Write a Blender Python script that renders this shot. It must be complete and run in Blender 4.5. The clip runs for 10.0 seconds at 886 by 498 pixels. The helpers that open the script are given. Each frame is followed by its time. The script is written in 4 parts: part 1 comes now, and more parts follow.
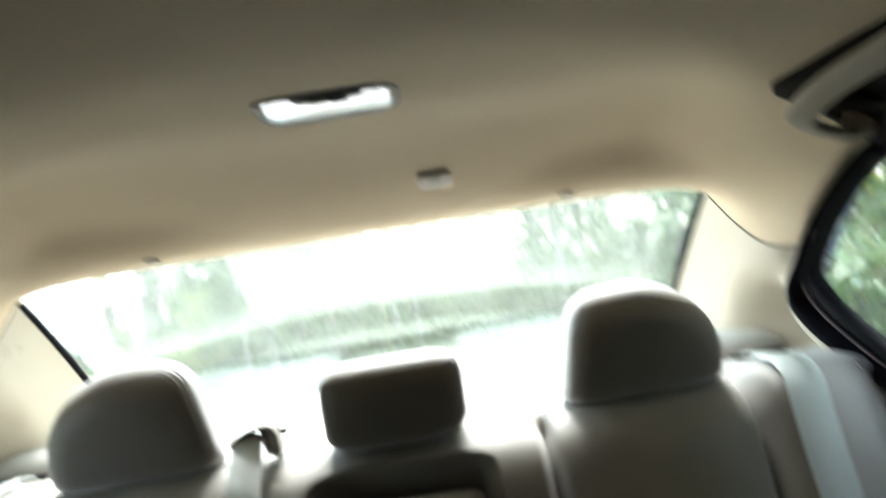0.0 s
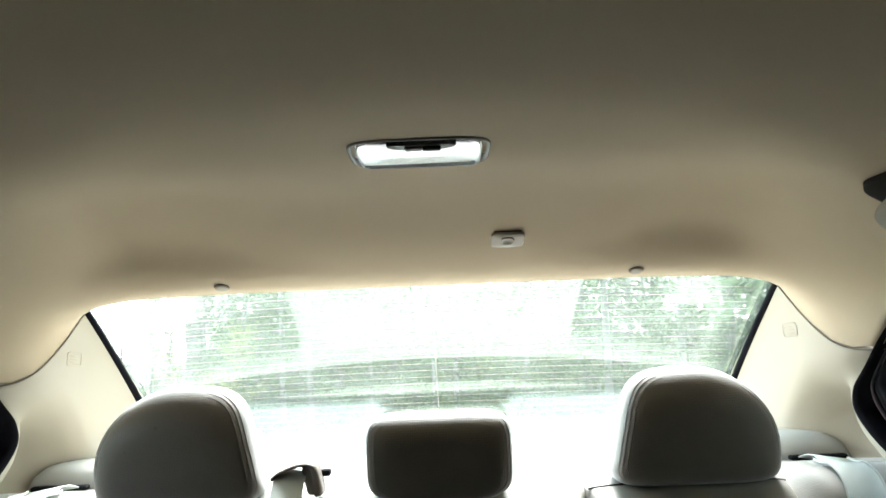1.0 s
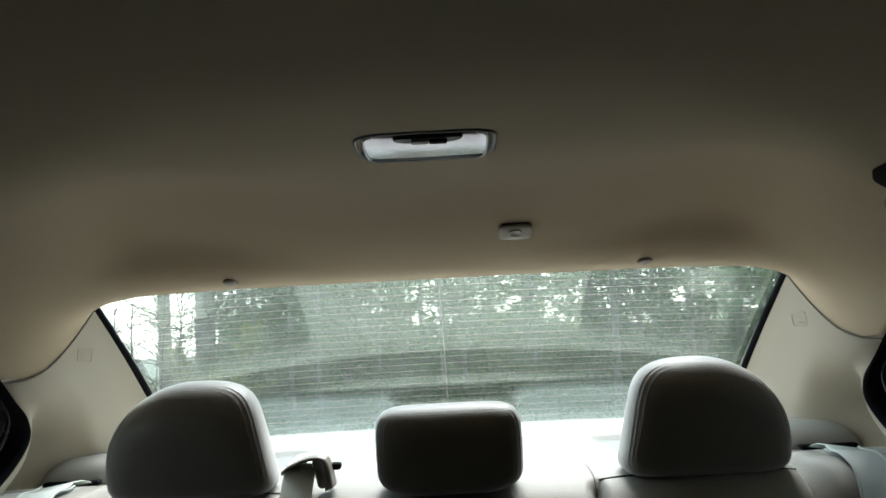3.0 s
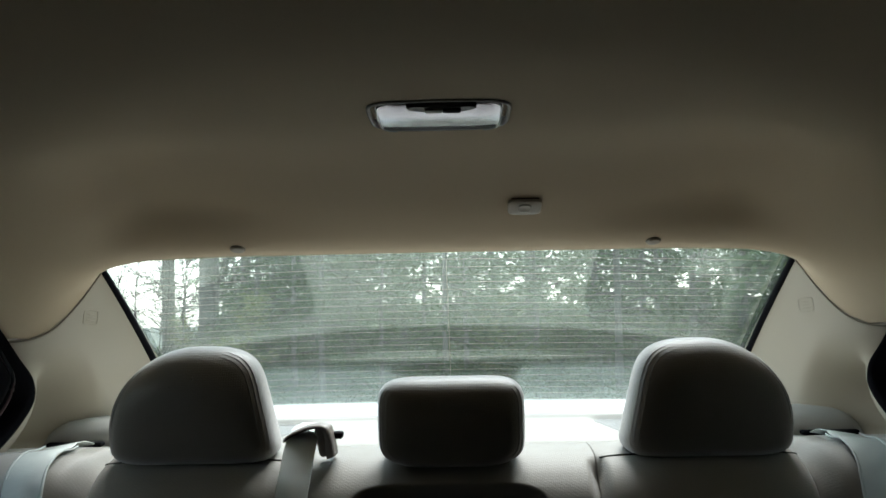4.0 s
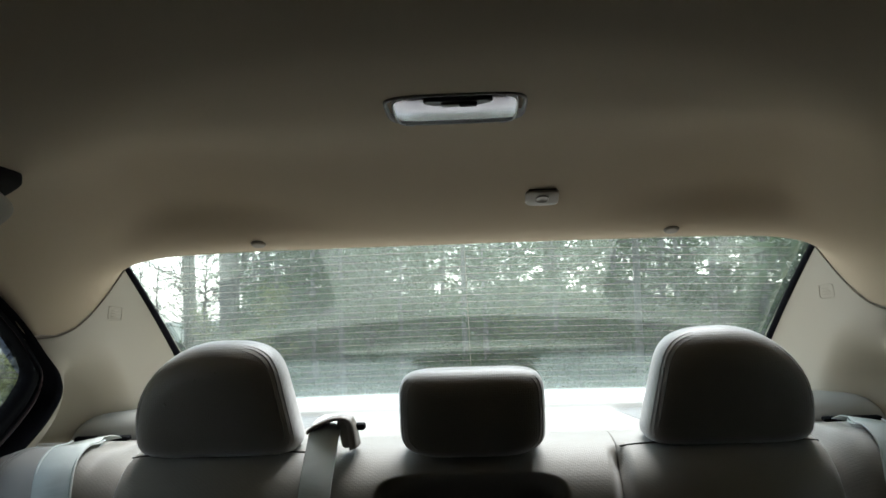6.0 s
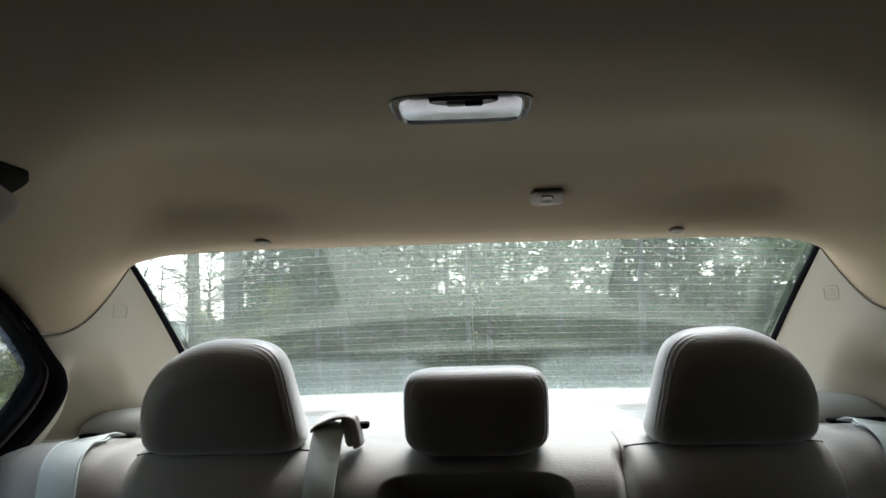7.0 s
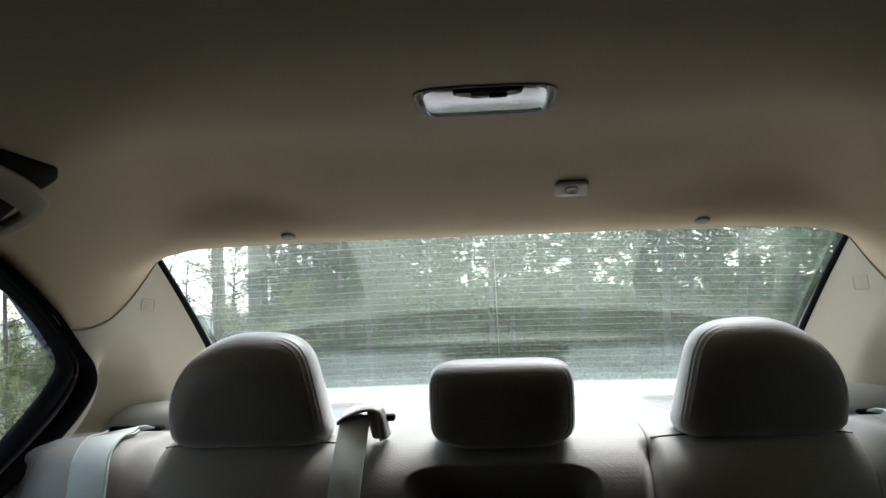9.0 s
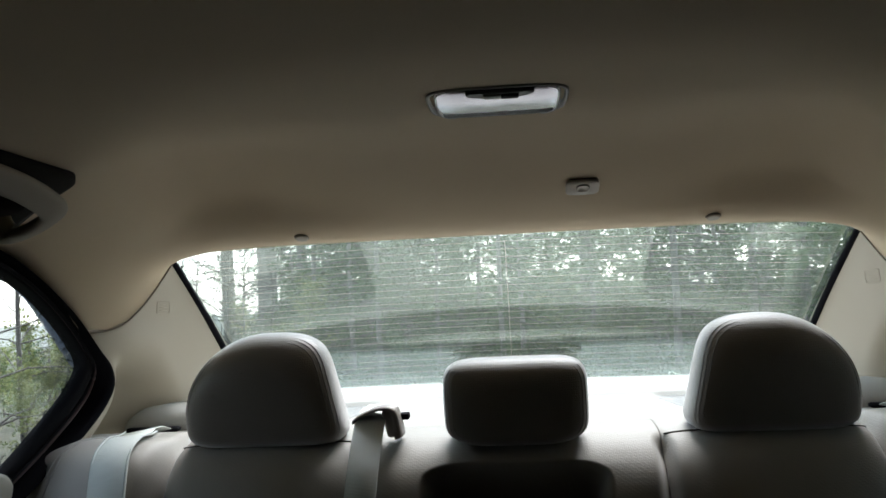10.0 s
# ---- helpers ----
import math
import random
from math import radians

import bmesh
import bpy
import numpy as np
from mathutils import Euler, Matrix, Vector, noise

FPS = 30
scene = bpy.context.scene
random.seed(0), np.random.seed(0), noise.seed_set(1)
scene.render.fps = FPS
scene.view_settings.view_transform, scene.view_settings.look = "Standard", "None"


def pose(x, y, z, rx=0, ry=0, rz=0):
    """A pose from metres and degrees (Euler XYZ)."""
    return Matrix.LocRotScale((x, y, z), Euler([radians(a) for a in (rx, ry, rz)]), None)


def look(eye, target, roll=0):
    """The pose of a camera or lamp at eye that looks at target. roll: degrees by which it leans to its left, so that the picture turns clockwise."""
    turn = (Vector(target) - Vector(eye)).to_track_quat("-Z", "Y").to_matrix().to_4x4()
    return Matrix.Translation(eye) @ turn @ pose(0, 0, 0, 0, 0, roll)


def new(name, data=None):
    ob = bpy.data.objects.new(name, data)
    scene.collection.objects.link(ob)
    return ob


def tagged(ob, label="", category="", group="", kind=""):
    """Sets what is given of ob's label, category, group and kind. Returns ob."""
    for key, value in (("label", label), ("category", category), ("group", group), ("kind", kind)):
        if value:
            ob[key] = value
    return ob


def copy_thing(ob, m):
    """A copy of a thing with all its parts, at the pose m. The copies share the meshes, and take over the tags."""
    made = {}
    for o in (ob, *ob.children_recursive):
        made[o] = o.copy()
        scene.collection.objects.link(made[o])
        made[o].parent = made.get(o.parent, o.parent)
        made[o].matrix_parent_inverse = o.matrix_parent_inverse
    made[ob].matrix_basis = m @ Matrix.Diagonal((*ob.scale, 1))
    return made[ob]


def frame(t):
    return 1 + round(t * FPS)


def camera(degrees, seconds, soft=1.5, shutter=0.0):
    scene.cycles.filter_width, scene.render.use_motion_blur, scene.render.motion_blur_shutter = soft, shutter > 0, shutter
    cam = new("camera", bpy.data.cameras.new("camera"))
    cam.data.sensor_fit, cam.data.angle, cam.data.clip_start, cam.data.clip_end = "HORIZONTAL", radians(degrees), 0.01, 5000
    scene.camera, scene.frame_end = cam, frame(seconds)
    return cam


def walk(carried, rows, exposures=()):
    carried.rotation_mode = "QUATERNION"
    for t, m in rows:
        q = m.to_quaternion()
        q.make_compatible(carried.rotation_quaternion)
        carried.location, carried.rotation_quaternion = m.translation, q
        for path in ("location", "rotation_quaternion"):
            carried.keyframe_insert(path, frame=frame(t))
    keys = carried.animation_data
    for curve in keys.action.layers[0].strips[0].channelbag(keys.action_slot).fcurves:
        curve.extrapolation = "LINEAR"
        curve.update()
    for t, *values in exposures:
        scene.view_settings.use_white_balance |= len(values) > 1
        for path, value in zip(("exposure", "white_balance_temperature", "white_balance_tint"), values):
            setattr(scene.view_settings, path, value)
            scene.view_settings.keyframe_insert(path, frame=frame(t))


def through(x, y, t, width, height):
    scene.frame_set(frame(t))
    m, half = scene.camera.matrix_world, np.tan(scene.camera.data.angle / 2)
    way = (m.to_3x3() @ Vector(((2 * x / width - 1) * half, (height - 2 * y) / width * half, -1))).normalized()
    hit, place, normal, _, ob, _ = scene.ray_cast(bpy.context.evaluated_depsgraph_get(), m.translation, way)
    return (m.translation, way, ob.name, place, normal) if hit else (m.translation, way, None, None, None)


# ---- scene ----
cam = camera(55.0, 10.0, soft=1.6, shutter=0.5)

PATH = [
    (0, (0.051, -0.098, 1.219), (0.151, 1.899, 1.24), -9.3),
    (0.1, (0.043, -0.098, 1.2), (0.075, 1.898, 1.326), -7.7),
    (0.2, (0.039, -0.104, 1.222), (0.033, 1.892, 1.344), -5.9),
    (0.3, (0.034, -0.099, 1.221), (0.001, 1.895, 1.37), -5.1),
    (0.5, (0.027, -0.092, 1.217), (0.053, 1.901, 1.389), -3.5),
    (1, (0.023, -0.101, 1.213), (0.023, 1.892, 1.391), -2.4),
    (1.5, (0.026, -0.097, 1.216), (0.022, 1.893, 1.407), -3.7),
    (2, (0.027, -0.099, 1.215), (0.012, 1.894, 1.389), -3.6),
    (3.5, (0.02, -0.101, 1.21), (-0.005, 1.893, 1.358), -2.1),
    (4, (0.018, -0.097, 1.205), (-0.014, 1.899, 1.318), -1.1),
    (4.5, (0.02, -0.1, 1.207), (0.005, 1.897, 1.316), -1.3),
    (5, (0.017, -0.105, 1.206), (-0.041, 1.892, 1.306), -1.7),
    (5.5, (0.018, -0.105, 1.207), (-0.054, 1.891, 1.299), -2.0),
    (7, (0.017, -0.106, 1.206), (-0.068, 1.89, 1.298), -1.6),
    (7.5, (0.017, -0.108, 1.207), (-0.086, 1.887, 1.296), -2.0),
    (8, (0.015, -0.11, 1.206), (-0.097, 1.885, 1.292), -1.9),
    (8.5, (0.012, -0.11, 1.206), (-0.123, 1.884, 1.285), -1.3),
    (9, (0.014, -0.106, 1.206), (-0.124, 1.888, 1.282), -2.0),
    (9.5, (0.013, -0.11, 1.208), (-0.125, 1.884, 1.283), -3.0),
    (10, (0.009, -0.116, 1.208), (-0.149, 1.876, 1.28), -2.7),
]
EXPOSURES = [(t, e, 6150 if t < 2.5 else 6050, 5.5 if t < 6 else 11) for t, e in ((0.0, 3.95), (1.2, 3.9), (1.5, 3.88), (1.8, 3.45), (2.0, 3.2), (2.2, 3.0), (3.3, 2.12), (3.6, 2.0), (5.0, 2.05), (7.0, 2.18), (10.0, 2.22))]
walk(cam, [(t, look(e, a, r)) for t, e, a, r in PATH], EXPOSURES)

# ---- daylight: soft overcast sky over a wood ----
SUN_UP, SUN_ROUND = radians(50), radians(14)
world = bpy.data.worlds.new("overcast_sky")
world.use_nodes = True
wn, wl = world.node_tree.nodes, world.node_tree.links
sky = wn.new("ShaderNodeTexSky")
sky.sky_type, sky.sun_disc, sky.sun_elevation, sky.sun_rotation = "NISHITA", False, SUN_UP, SUN_ROUND
sky.air_density, sky.dust_density, sky.ozone_density = 1.0, 0.6, 1.0
grey = wn.new("ShaderNodeHueSaturation")
grey.inputs["Saturation"].default_value = 0.35
wl.new(sky.outputs[0], grey.inputs["Color"])
wl.new(grey.outputs[0], wn["Background"].inputs["Color"])
wn["Background"].inputs["Strength"].default_value = 0.15
scene.world = world
sun_data = bpy.data.lights.new("sun", "SUN")
sun_data.energy, sun_data.angle, sun_data.color = 1.5, radians(35), (1.0, 0.96, 0.9)
sun = new("sun", sun_data)
sun.matrix_world = look((0, 0, 30), (-12 * math.sin(SUN_ROUND), -12 * math.cos(SUN_ROUND), 14))


# ---- materials ----
def material(name, colour, rough=0.7, metal=0.0, vary=0.12, grain=300.0, blotch=6.0, bump=0.15, depth=0.002, coat=0.0, sheen=0.0, spec=0.5, other=None, per_object=0.0):
    """A surface with large uneven tone, fine grain and a fine relief."""
    m = bpy.data.materials.new(name)
    m.use_nodes = True
    n, l = m.node_tree.nodes, m.node_tree.links
    b = n["Principled BSDF"]
    geo = n.new("ShaderNodeTexCoord")
    big, fine = n.new("ShaderNodeTexNoise"), n.new("ShaderNodeTexNoise")
    big.inputs["Scale"].default_value, big.inputs["Detail"].default_value = blotch, 5
    fine.inputs["Scale"].default_value, fine.inputs["Detail"].default_value = grain, 3
    for t in (big, fine):
        l.new(geo.outputs["Object"], t.inputs["Vector"])
    both = n.new("ShaderNodeMath")
    both.operation = "MULTIPLY_ADD"
    l.new(big.outputs["Fac"], both.inputs[0])
    both.inputs[1].default_value = 0.65
    half = n.new("ShaderNodeMath")
    half.operation = "MULTIPLY"
    l.new(fine.outputs["Fac"], half.inputs[0])
    half.inputs[1].default_value = 0.35
    l.new(half.outputs[0], both.inputs[2])
    ramp = n.new("ShaderNodeValToRGB")
    dark = other or [c * (1 - vary) for c in colour]
    light = [min(1, c * (1 + vary)) for c in colour]
    ramp.color_ramp.elements[0].position, ramp.color_ramp.elements[1].position = 0.32, 0.68
    ramp.color_ramp.elements[0].color, ramp.color_ramp.elements[1].color = (*dark, 1), (*light, 1)
    l.new(both.outputs[0], ramp.inputs[0])
    last = ramp.outputs[0]
    if per_object:
        info, hue = n.new("ShaderNodeObjectInfo"), n.new("ShaderNodeHueSaturation")
        span = n.new("ShaderNodeMapRange")
        span.inputs["To Min"].default_value, span.inputs["To Max"].default_value = 1 - per_object, 1 + per_object
        l.new(info.outputs["Random"], span.inputs["Value"])
        l.new(span.outputs[0], hue.inputs["Value"])
        l.new(last, hue.inputs["Color"])
        last = hue.outputs[0]
    l.new(last, b.inputs["Base Color"])
    b.inputs["Roughness"].default_value, b.inputs["Metallic"].default_value = rough, metal
    b.inputs["Coat Weight"].default_value, b.inputs["Sheen Weight"].default_value = coat, sheen
    b.inputs["Specular IOR Level"].default_value = spec
    if bump:
        bm_node = n.new("ShaderNodeBump")
        bm_node.inputs["Strength"].default_value, bm_node.inputs["Distance"].default_value = bump, depth
        l.new(fine.outputs["Fac"], bm_node.inputs["Height"])
        l.new(bm_node.outputs[0], b.inputs["Normal"])
    return m


def ribbed(m, scale, strength, axis="X", distort=0.0):
    """Adds woven ribs to the relief of a cloth."""
    n, l = m.node_tree.nodes, m.node_tree.links
    wave, coord = n.new("ShaderNodeTexWave"), n.new("ShaderNodeTexCoord")
    wave.bands_direction = axis
    wave.inputs["Scale"].default_value, wave.inputs["Distortion"].default_value = scale, distort
    wave.inputs["Detail"].default_value, wave.inputs["Detail Scale"].default_value = 2, 3
    l.new(coord.outputs["Object"], wave.inputs["Vector"])
    b = n["Principled BSDF"]
    bump = n.new("ShaderNodeBump")
    bump.inputs["Strength"].default_value, bump.inputs["Distance"].default_value = strength, 0.0012
    l.new(wave.outputs["Fac"], bump.inputs["Height"])
    if b.inputs["Normal"].links:
        l.new(b.inputs["Normal"].links[0].from_socket, bump.inputs["Normal"])
    l.new(bump.outputs[0], b.inputs["Normal"])
    return m


def woven(m, pitch, strength, tone=0.1):
    """Adds a basket weave of the given pitch to the relief and, faintly, to the tone of a cloth."""
    n, l = m.node_tree.nodes, m.node_tree.links
    coord, cross = n.new("ShaderNodeTexCoord"), n.new("ShaderNodeMath")
    cross.operation = "MULTIPLY"
    for i, axis in enumerate(("X", "Z")):
        wave = n.new("ShaderNodeTexWave")
        wave.bands_direction = axis
        wave.inputs["Scale"].default_value, wave.inputs["Distortion"].default_value = 0.314 / pitch, 3.5
        wave.inputs["Detail"].default_value, wave.inputs["Detail Scale"].default_value = 2, 2.5
        l.new(coord.outputs["Object"], wave.inputs["Vector"])
        l.new(wave.outputs["Fac"], cross.inputs[i])
    b = n["Principled BSDF"]
    bump, tint, span = n.new("ShaderNodeBump"), n.new("ShaderNodeHueSaturation"), n.new("ShaderNodeMapRange")
    bump.inputs["Strength"].default_value, bump.inputs["Distance"].default_value = strength, 0.0014
    l.new(cross.outputs[0], bump.inputs["Height"])
    if b.inputs["Normal"].links:
        l.new(b.inputs["Normal"].links[0].from_socket, bump.inputs["Normal"])
    l.new(bump.outputs[0], b.inputs["Normal"])
    span.inputs["To Min"].default_value, span.inputs["To Max"].default_value = 1 - tone, 1 + 2 * tone
    l.new(cross.outputs[0], span.inputs["Value"])
    l.new(span.outputs[0], tint.inputs["Value"])
    l.new(b.inputs["Base Color"].links[0].from_socket, tint.inputs["Color"])
    l.new(tint.outputs[0], b.inputs["Base Color"])
    return m


def leafy(name, colour, other, through=0.35):
    """Leaves: a matt top that lets some light through, uneven from leaf to leaf."""
    m = bpy.data.materials.new(name)
    m.use_nodes = True
    n, l = m.node_tree.nodes, m.node_tree.links
    b = n["Principled BSDF"]
    geo, ramp = n.new("ShaderNodeNewGeometry"), n.new("ShaderNodeValToRGB")
    ramp.color_ramp.elements[0].color, ramp.color_ramp.elements[1].color = (*colour, 1), (*other, 1)
    l.new(geo.outputs["Random Per Island"], ramp.inputs[0])
    l.new(ramp.outputs[0], b.inputs["Base Color"])
    b.inputs["Roughness"].default_value = 0.55
    trans, mix = n.new("ShaderNodeBsdfTranslucent"), n.new("ShaderNodeMixShader")
    l.new(ramp.outputs[0], trans.inputs["Color"])
    mix.inputs[0].default_value = through
    l.new(b.outputs[0], mix.inputs[1])
    l.new(trans.outputs[0], mix.inputs[2])
    l.new(mix.outputs[0], n["Material Output"].inputs["Surface"])
    return m


def glazing(name, tint, gloss_gain=1.0, dust=0.03):
    """Tinted car glass: clear, mirror-like by its angle, with a film of dust."""
    m = bpy.data.materials.new(name)
    m.use_nodes = True
    n, l = m.node_tree.nodes, m.node_tree.links
    n.remove(n["Principled BSDF"])
    clear, gloss, film = n.new("ShaderNodeBsdfTransparent"), n.new("ShaderNodeBsdfGlossy"), n.new("ShaderNodeBsdfDiffuse")
    clear.inputs["Color"].default_value = (*tint, 1)
    gloss.inputs["Roughness"].default_value = 0.012
    gloss.inputs["Color"].default_value = (0.88, 0.96, 0.89, 1)
    film.inputs["Color"].default_value = (0.75, 0.76, 0.72, 1)
    facing, power, fres = n.new("ShaderNodeLayerWeight"), n.new("ShaderNodeMath"), n.new("ShaderNodeMath")
    power.operation, fres.operation = "POWER", "MULTIPLY_ADD"
    l.new(facing.outputs["Facing"], power.inputs[0])
    power.inputs[1].default_value = 5.0
    l.new(power.outputs[0], fres.inputs[0])
    fres.inputs[1].default_value, fres.inputs[2].default_value = 0.96 * gloss_gain, 0.04 * gloss_gain
    noise_tex, coord, amount = n.new("ShaderNodeTexNoise"), n.new("ShaderNodeTexCoord"), n.new("ShaderNodeMapRange")
    noise_tex.inputs["Scale"].default_value, noise_tex.inputs["Detail"].default_value = 9, 8
    l.new(coord.outputs["Object"], noise_tex.inputs["Vector"])
    l.new(noise_tex.outputs["Fac"], amount.inputs["Value"])
    amount.inputs["From Min"].default_value, amount.inputs["From Max"].default_value = 0.3, 0.75
    amount.inputs["To Min"].default_value, amount.inputs["To Max"].default_value = dust * 0.4, dust * 1.7
    lit, veil = n.new("ShaderNodeBsdfTranslucent"), n.new("ShaderNodeMixShader")
    lit.inputs["Color"].default_value = (0.74, 0.79, 0.74, 1)
    veil.inputs[0].default_value = 0.6
    l.new(film.outputs[0], veil.inputs[1])
    l.new(lit.outputs[0], veil.inputs[2])
    dusty, whole = n.new("ShaderNodeMixShader"), n.new("ShaderNodeMixShader")
    l.new(amount.outputs[0], dusty.inputs[0])
    l.new(clear.outputs[0], dusty.inputs[1])
    l.new(veil.outputs[0], dusty.inputs[2])
    l.new(fres.outputs[0], whole.inputs[0])
    l.new(dusty.outputs[0], whole.inputs[1])
    l.new(gloss.outputs[0], whole.inputs[2])
    l.new(whole.outputs[0], n["Material Output"].inputs["Surface"])
    return m


HEADLINER = material("headliner_cloth", (0.72, 0.585, 0.415), 0.95, vary=0.05, grain=900, blotch=2.5, bump=0.25, depth=0.0006)
PILLAR = material("pillar_plastic", (0.47, 0.415, 0.325), 0.6, vary=0.03, grain=1500, blotch=3, bump=0.12, depth=0.0004)
# seat cloth darkened: the shade on the restraints' fronts is in the colour
HEADCLOTH_SHADED = woven(material("head_restraint_cloth", (0.125, 0.110, 0.088), 0.45, vary=0.10, grain=420, blotch=9, bump=0.35, depth=0.001, sheen=0.8), 0.0034, 0.16, 0.015)
CLOTH = ribbed(woven(material("seat_cloth", (0.235, 0.220, 0.192), 0.62, vary=0.10, grain=700, blotch=9, bump=0.3, depth=0.0008, sheen=0.3), 0.0030, 0.10, 0.02), 70, 0.07, "DIAGONAL", 3.0)
CLOTH_SMOOTH = material("seat_side_cloth", (0.37, 0.355, 0.325), 0.48, vary=0.06, grain=900, blotch=8, bump=0.25, depth=0.0006, sheen=0.4)
THREAD = material("seam_thread", (0.21, 0.20, 0.18), 0.8, vary=0.1, grain=1500, bump=0.3, depth=0.0005)
THREAD_PALE = material("pale_thread", (0.44, 0.44, 0.43), 0.8, vary=0.1, grain=1500, bump=0.3, depth=0.0005)
STAIN = material("cloth_stain", (0.165, 0.152, 0.130), 0.95, vary=0.2, grain=900, bump=0.2, depth=0.0006)
SEAMLINE = material("trim_seam", (0.22, 0.19, 0.15), 0.9, vary=0.1, bump=0.0)
# near-black for the cross seams and the shade painted at the cover plate
CREASE_SHADE = material("seam_and_shade", (0.05, 0.046, 0.04), 0.95, vary=0.2, bump=0.0)
WEB = ribbed(material("belt_webbing", (0.66, 0.71, 0.685), 0.55, vary=0.04, grain=1200, blotch=12, bump=0.2, depth=0.0004), 320, 0.3, "Y")
SHELF = material("shelf_felt", (0.43, 0.42, 0.39), 0.95, vary=0.06, grain=800, blotch=5, bump=0.1, depth=0.0005)
COVER = material("speaker_cover_plastic", (0.155, 0.152, 0.143), 0.9, vary=0.1, grain=900, bump=0.3, depth=0.0008, sheen=1.0)
STRIP = material("glass_edge_strip", (0.44, 0.455, 0.47), 0.6, vary=0.03, grain=900, bump=0.05)
CHANNEL = material("channel_felt", (0.10, 0.098, 0.090), 0.95, vary=0.1, grain=900, bump=0.2, depth=0.0006)
RUBBER = material("black_rubber", (0.007, 0.007, 0.009), 0.95, spec=0.04, vary=0.3, grain=400, blotch=15, bump=0.1, depth=0.0005)
BLACK = material("black_plastic", (0.009, 0.009, 0.011), 0.8, spec=0.06, vary=0.2, grain=600, bump=0.1, depth=0.0004)
TAUPE = material("taupe_plastic", (0.22, 0.19, 0.165), 0.45, vary=0.06, grain=900, bump=0.12, depth=0.0004)
CREAM = material("cream_plastic", (0.58, 0.54, 0.46), 0.5, vary=0.03, grain=1200, bump=0.08, depth=0.0003)
FLANGE_DARK = material("flange_plastic", (0.07, 0.067, 0.060), 0.7, vary=0.1, grain=900, spec=0.2, bump=0.1, depth=0.0004)
PLATE = material("cover_plastic", (0.46, 0.40, 0.32), 0.45, vary=0.04, grain=1200, bump=0.1, depth=0.0003)
# near-black so that the shade round the grab handles is in the colour
CUP_SHADE = material("cup_shade", (0.014, 0.012, 0.010), 0.9, vary=0.1, grain=900, spec=0.15, bump=0.1, depth=0.0004)
GRIP = material("grip_plastic", (0.40, 0.34, 0.26), 0.55, vary=0.05, grain=1200, bump=0.12, depth=0.0004)
SMOKE = material("smoked_plastic", (0.05, 0.05, 0.052), 0.5, vary=0.1, grain=500, bump=0.0)
LENS = material("lamp_lens", (0.78, 0.79, 0.80), 0.16, vary=0.03, grain=500, bump=0.0, coat=0.6)
REFLECTOR = material("lamp_reflector", (0.40, 0.385, 0.43), 0.16, metal=0.85, vary=0.04, grain=300, bump=0.0)
PAINT = material("car_paint", (0.030, 0.036, 0.036), 0.25, metal=0.2, vary=0.05, grain=2500, blotch=2, bump=0.0, coat=1.0)
DOORPAINT = material("door_edge_paint", (0.07, 0.12, 0.28), 0.4, metal=0.1, vary=0.1, grain=2500, blotch=4, bump=0.0, coat=0.4)
WINE = material("pinch_strip", (0.045, 0.014, 0.016), 0.6, vary=0.1, grain=900, bump=0.0)
CARPET = material("cabin_carpet", (0.05, 0.048, 0.045), 0.95, vary=0.2, grain=500, blotch=7, bump=0.4, depth=0.002)
PANEL = material("door_card", (0.20, 0.19, 0.17), 0.7, vary=0.05, grain=1000, blotch=3, bump=0.15, depth=0.0005)
DARKWALL = material("closing_wall", (0.030, 0.028, 0.026), 0.9, vary=0.15, grain=300, blotch=4, bump=0.2)
HEATER = material("heater_wire", (0.52, 0.46, 0.36), 0.6, vary=0.1, grain=500, bump=0.0)
BARK = material("bark", (0.22, 0.21, 0.195), 0.95, vary=0.4, grain=30, blotch=3, bump=0.9, depth=0.02, per_object=0.25)
TWIG = material("twig_bark", (0.11, 0.10, 0.09), 0.95, vary=0.3, grain=60, blotch=4, bump=0.4, depth=0.006)
NEEDLES = leafy("conifer_needles", (0.034, 0.078, 0.028), (0.100, 0.155, 0.056), 0.38)
# the leaves' own yellow-green, lightened further to carry the haze of distance
LEAVES = leafy("young_leaves", (0.11, 0.15, 0.045), (0.27, 0.28, 0.10), 0.45)
BRUSH = leafy("undergrowth_leaves", (0.048, 0.092, 0.030), (0.140, 0.185, 0.060), 0.4)
EARTH = material("leaf_litter", (0.075, 0.066, 0.044), 0.95, vary=0.35, grain=9, blotch=0.5, bump=0.8, depth=0.05, other=(0.035, 0.042, 0.02))
# the ridge's haze is mixed into this pale grey-green
HILLS_HAZED = material("hazed_hills", (0.19, 0.20, 0.175), 0.95, vary=0.25, grain=0.25, blotch=0.02, bump=0.6, depth=2.0)
GLASS_REAR = glazing("rear_glass", (0.85, 0.895, 0.867), 1.9, 0.022)
GLASS_SIDE = glazing("door_glass", (0.90, 0.93, 0.91), 1.0, 0.008)


# ---- building helpers ----
def part(name, bm, mat, parent=None, label="", smooth=True):
    """Links a bmesh as one mesh object, under a thing or a part."""
    me = bpy.data.meshes.new(name)
    bmesh.ops.recalc_face_normals(bm, faces=bm.faces)
    bm.to_mesh(me)
    bm.free()
    me.materials.append(mat)
    if smooth:
        me.shade_smooth()
    ob = new(name, me)
    ob.parent = parent
    if label:
        ob["label"] = label
    return ob


def thing(name, label, category, group="", kind="", at=(0, 0, 0)):
    ob = new(name)
    ob.location = at
    ob.empty_display_size = 0.05
    return tagged(ob, label, category, group, kind)


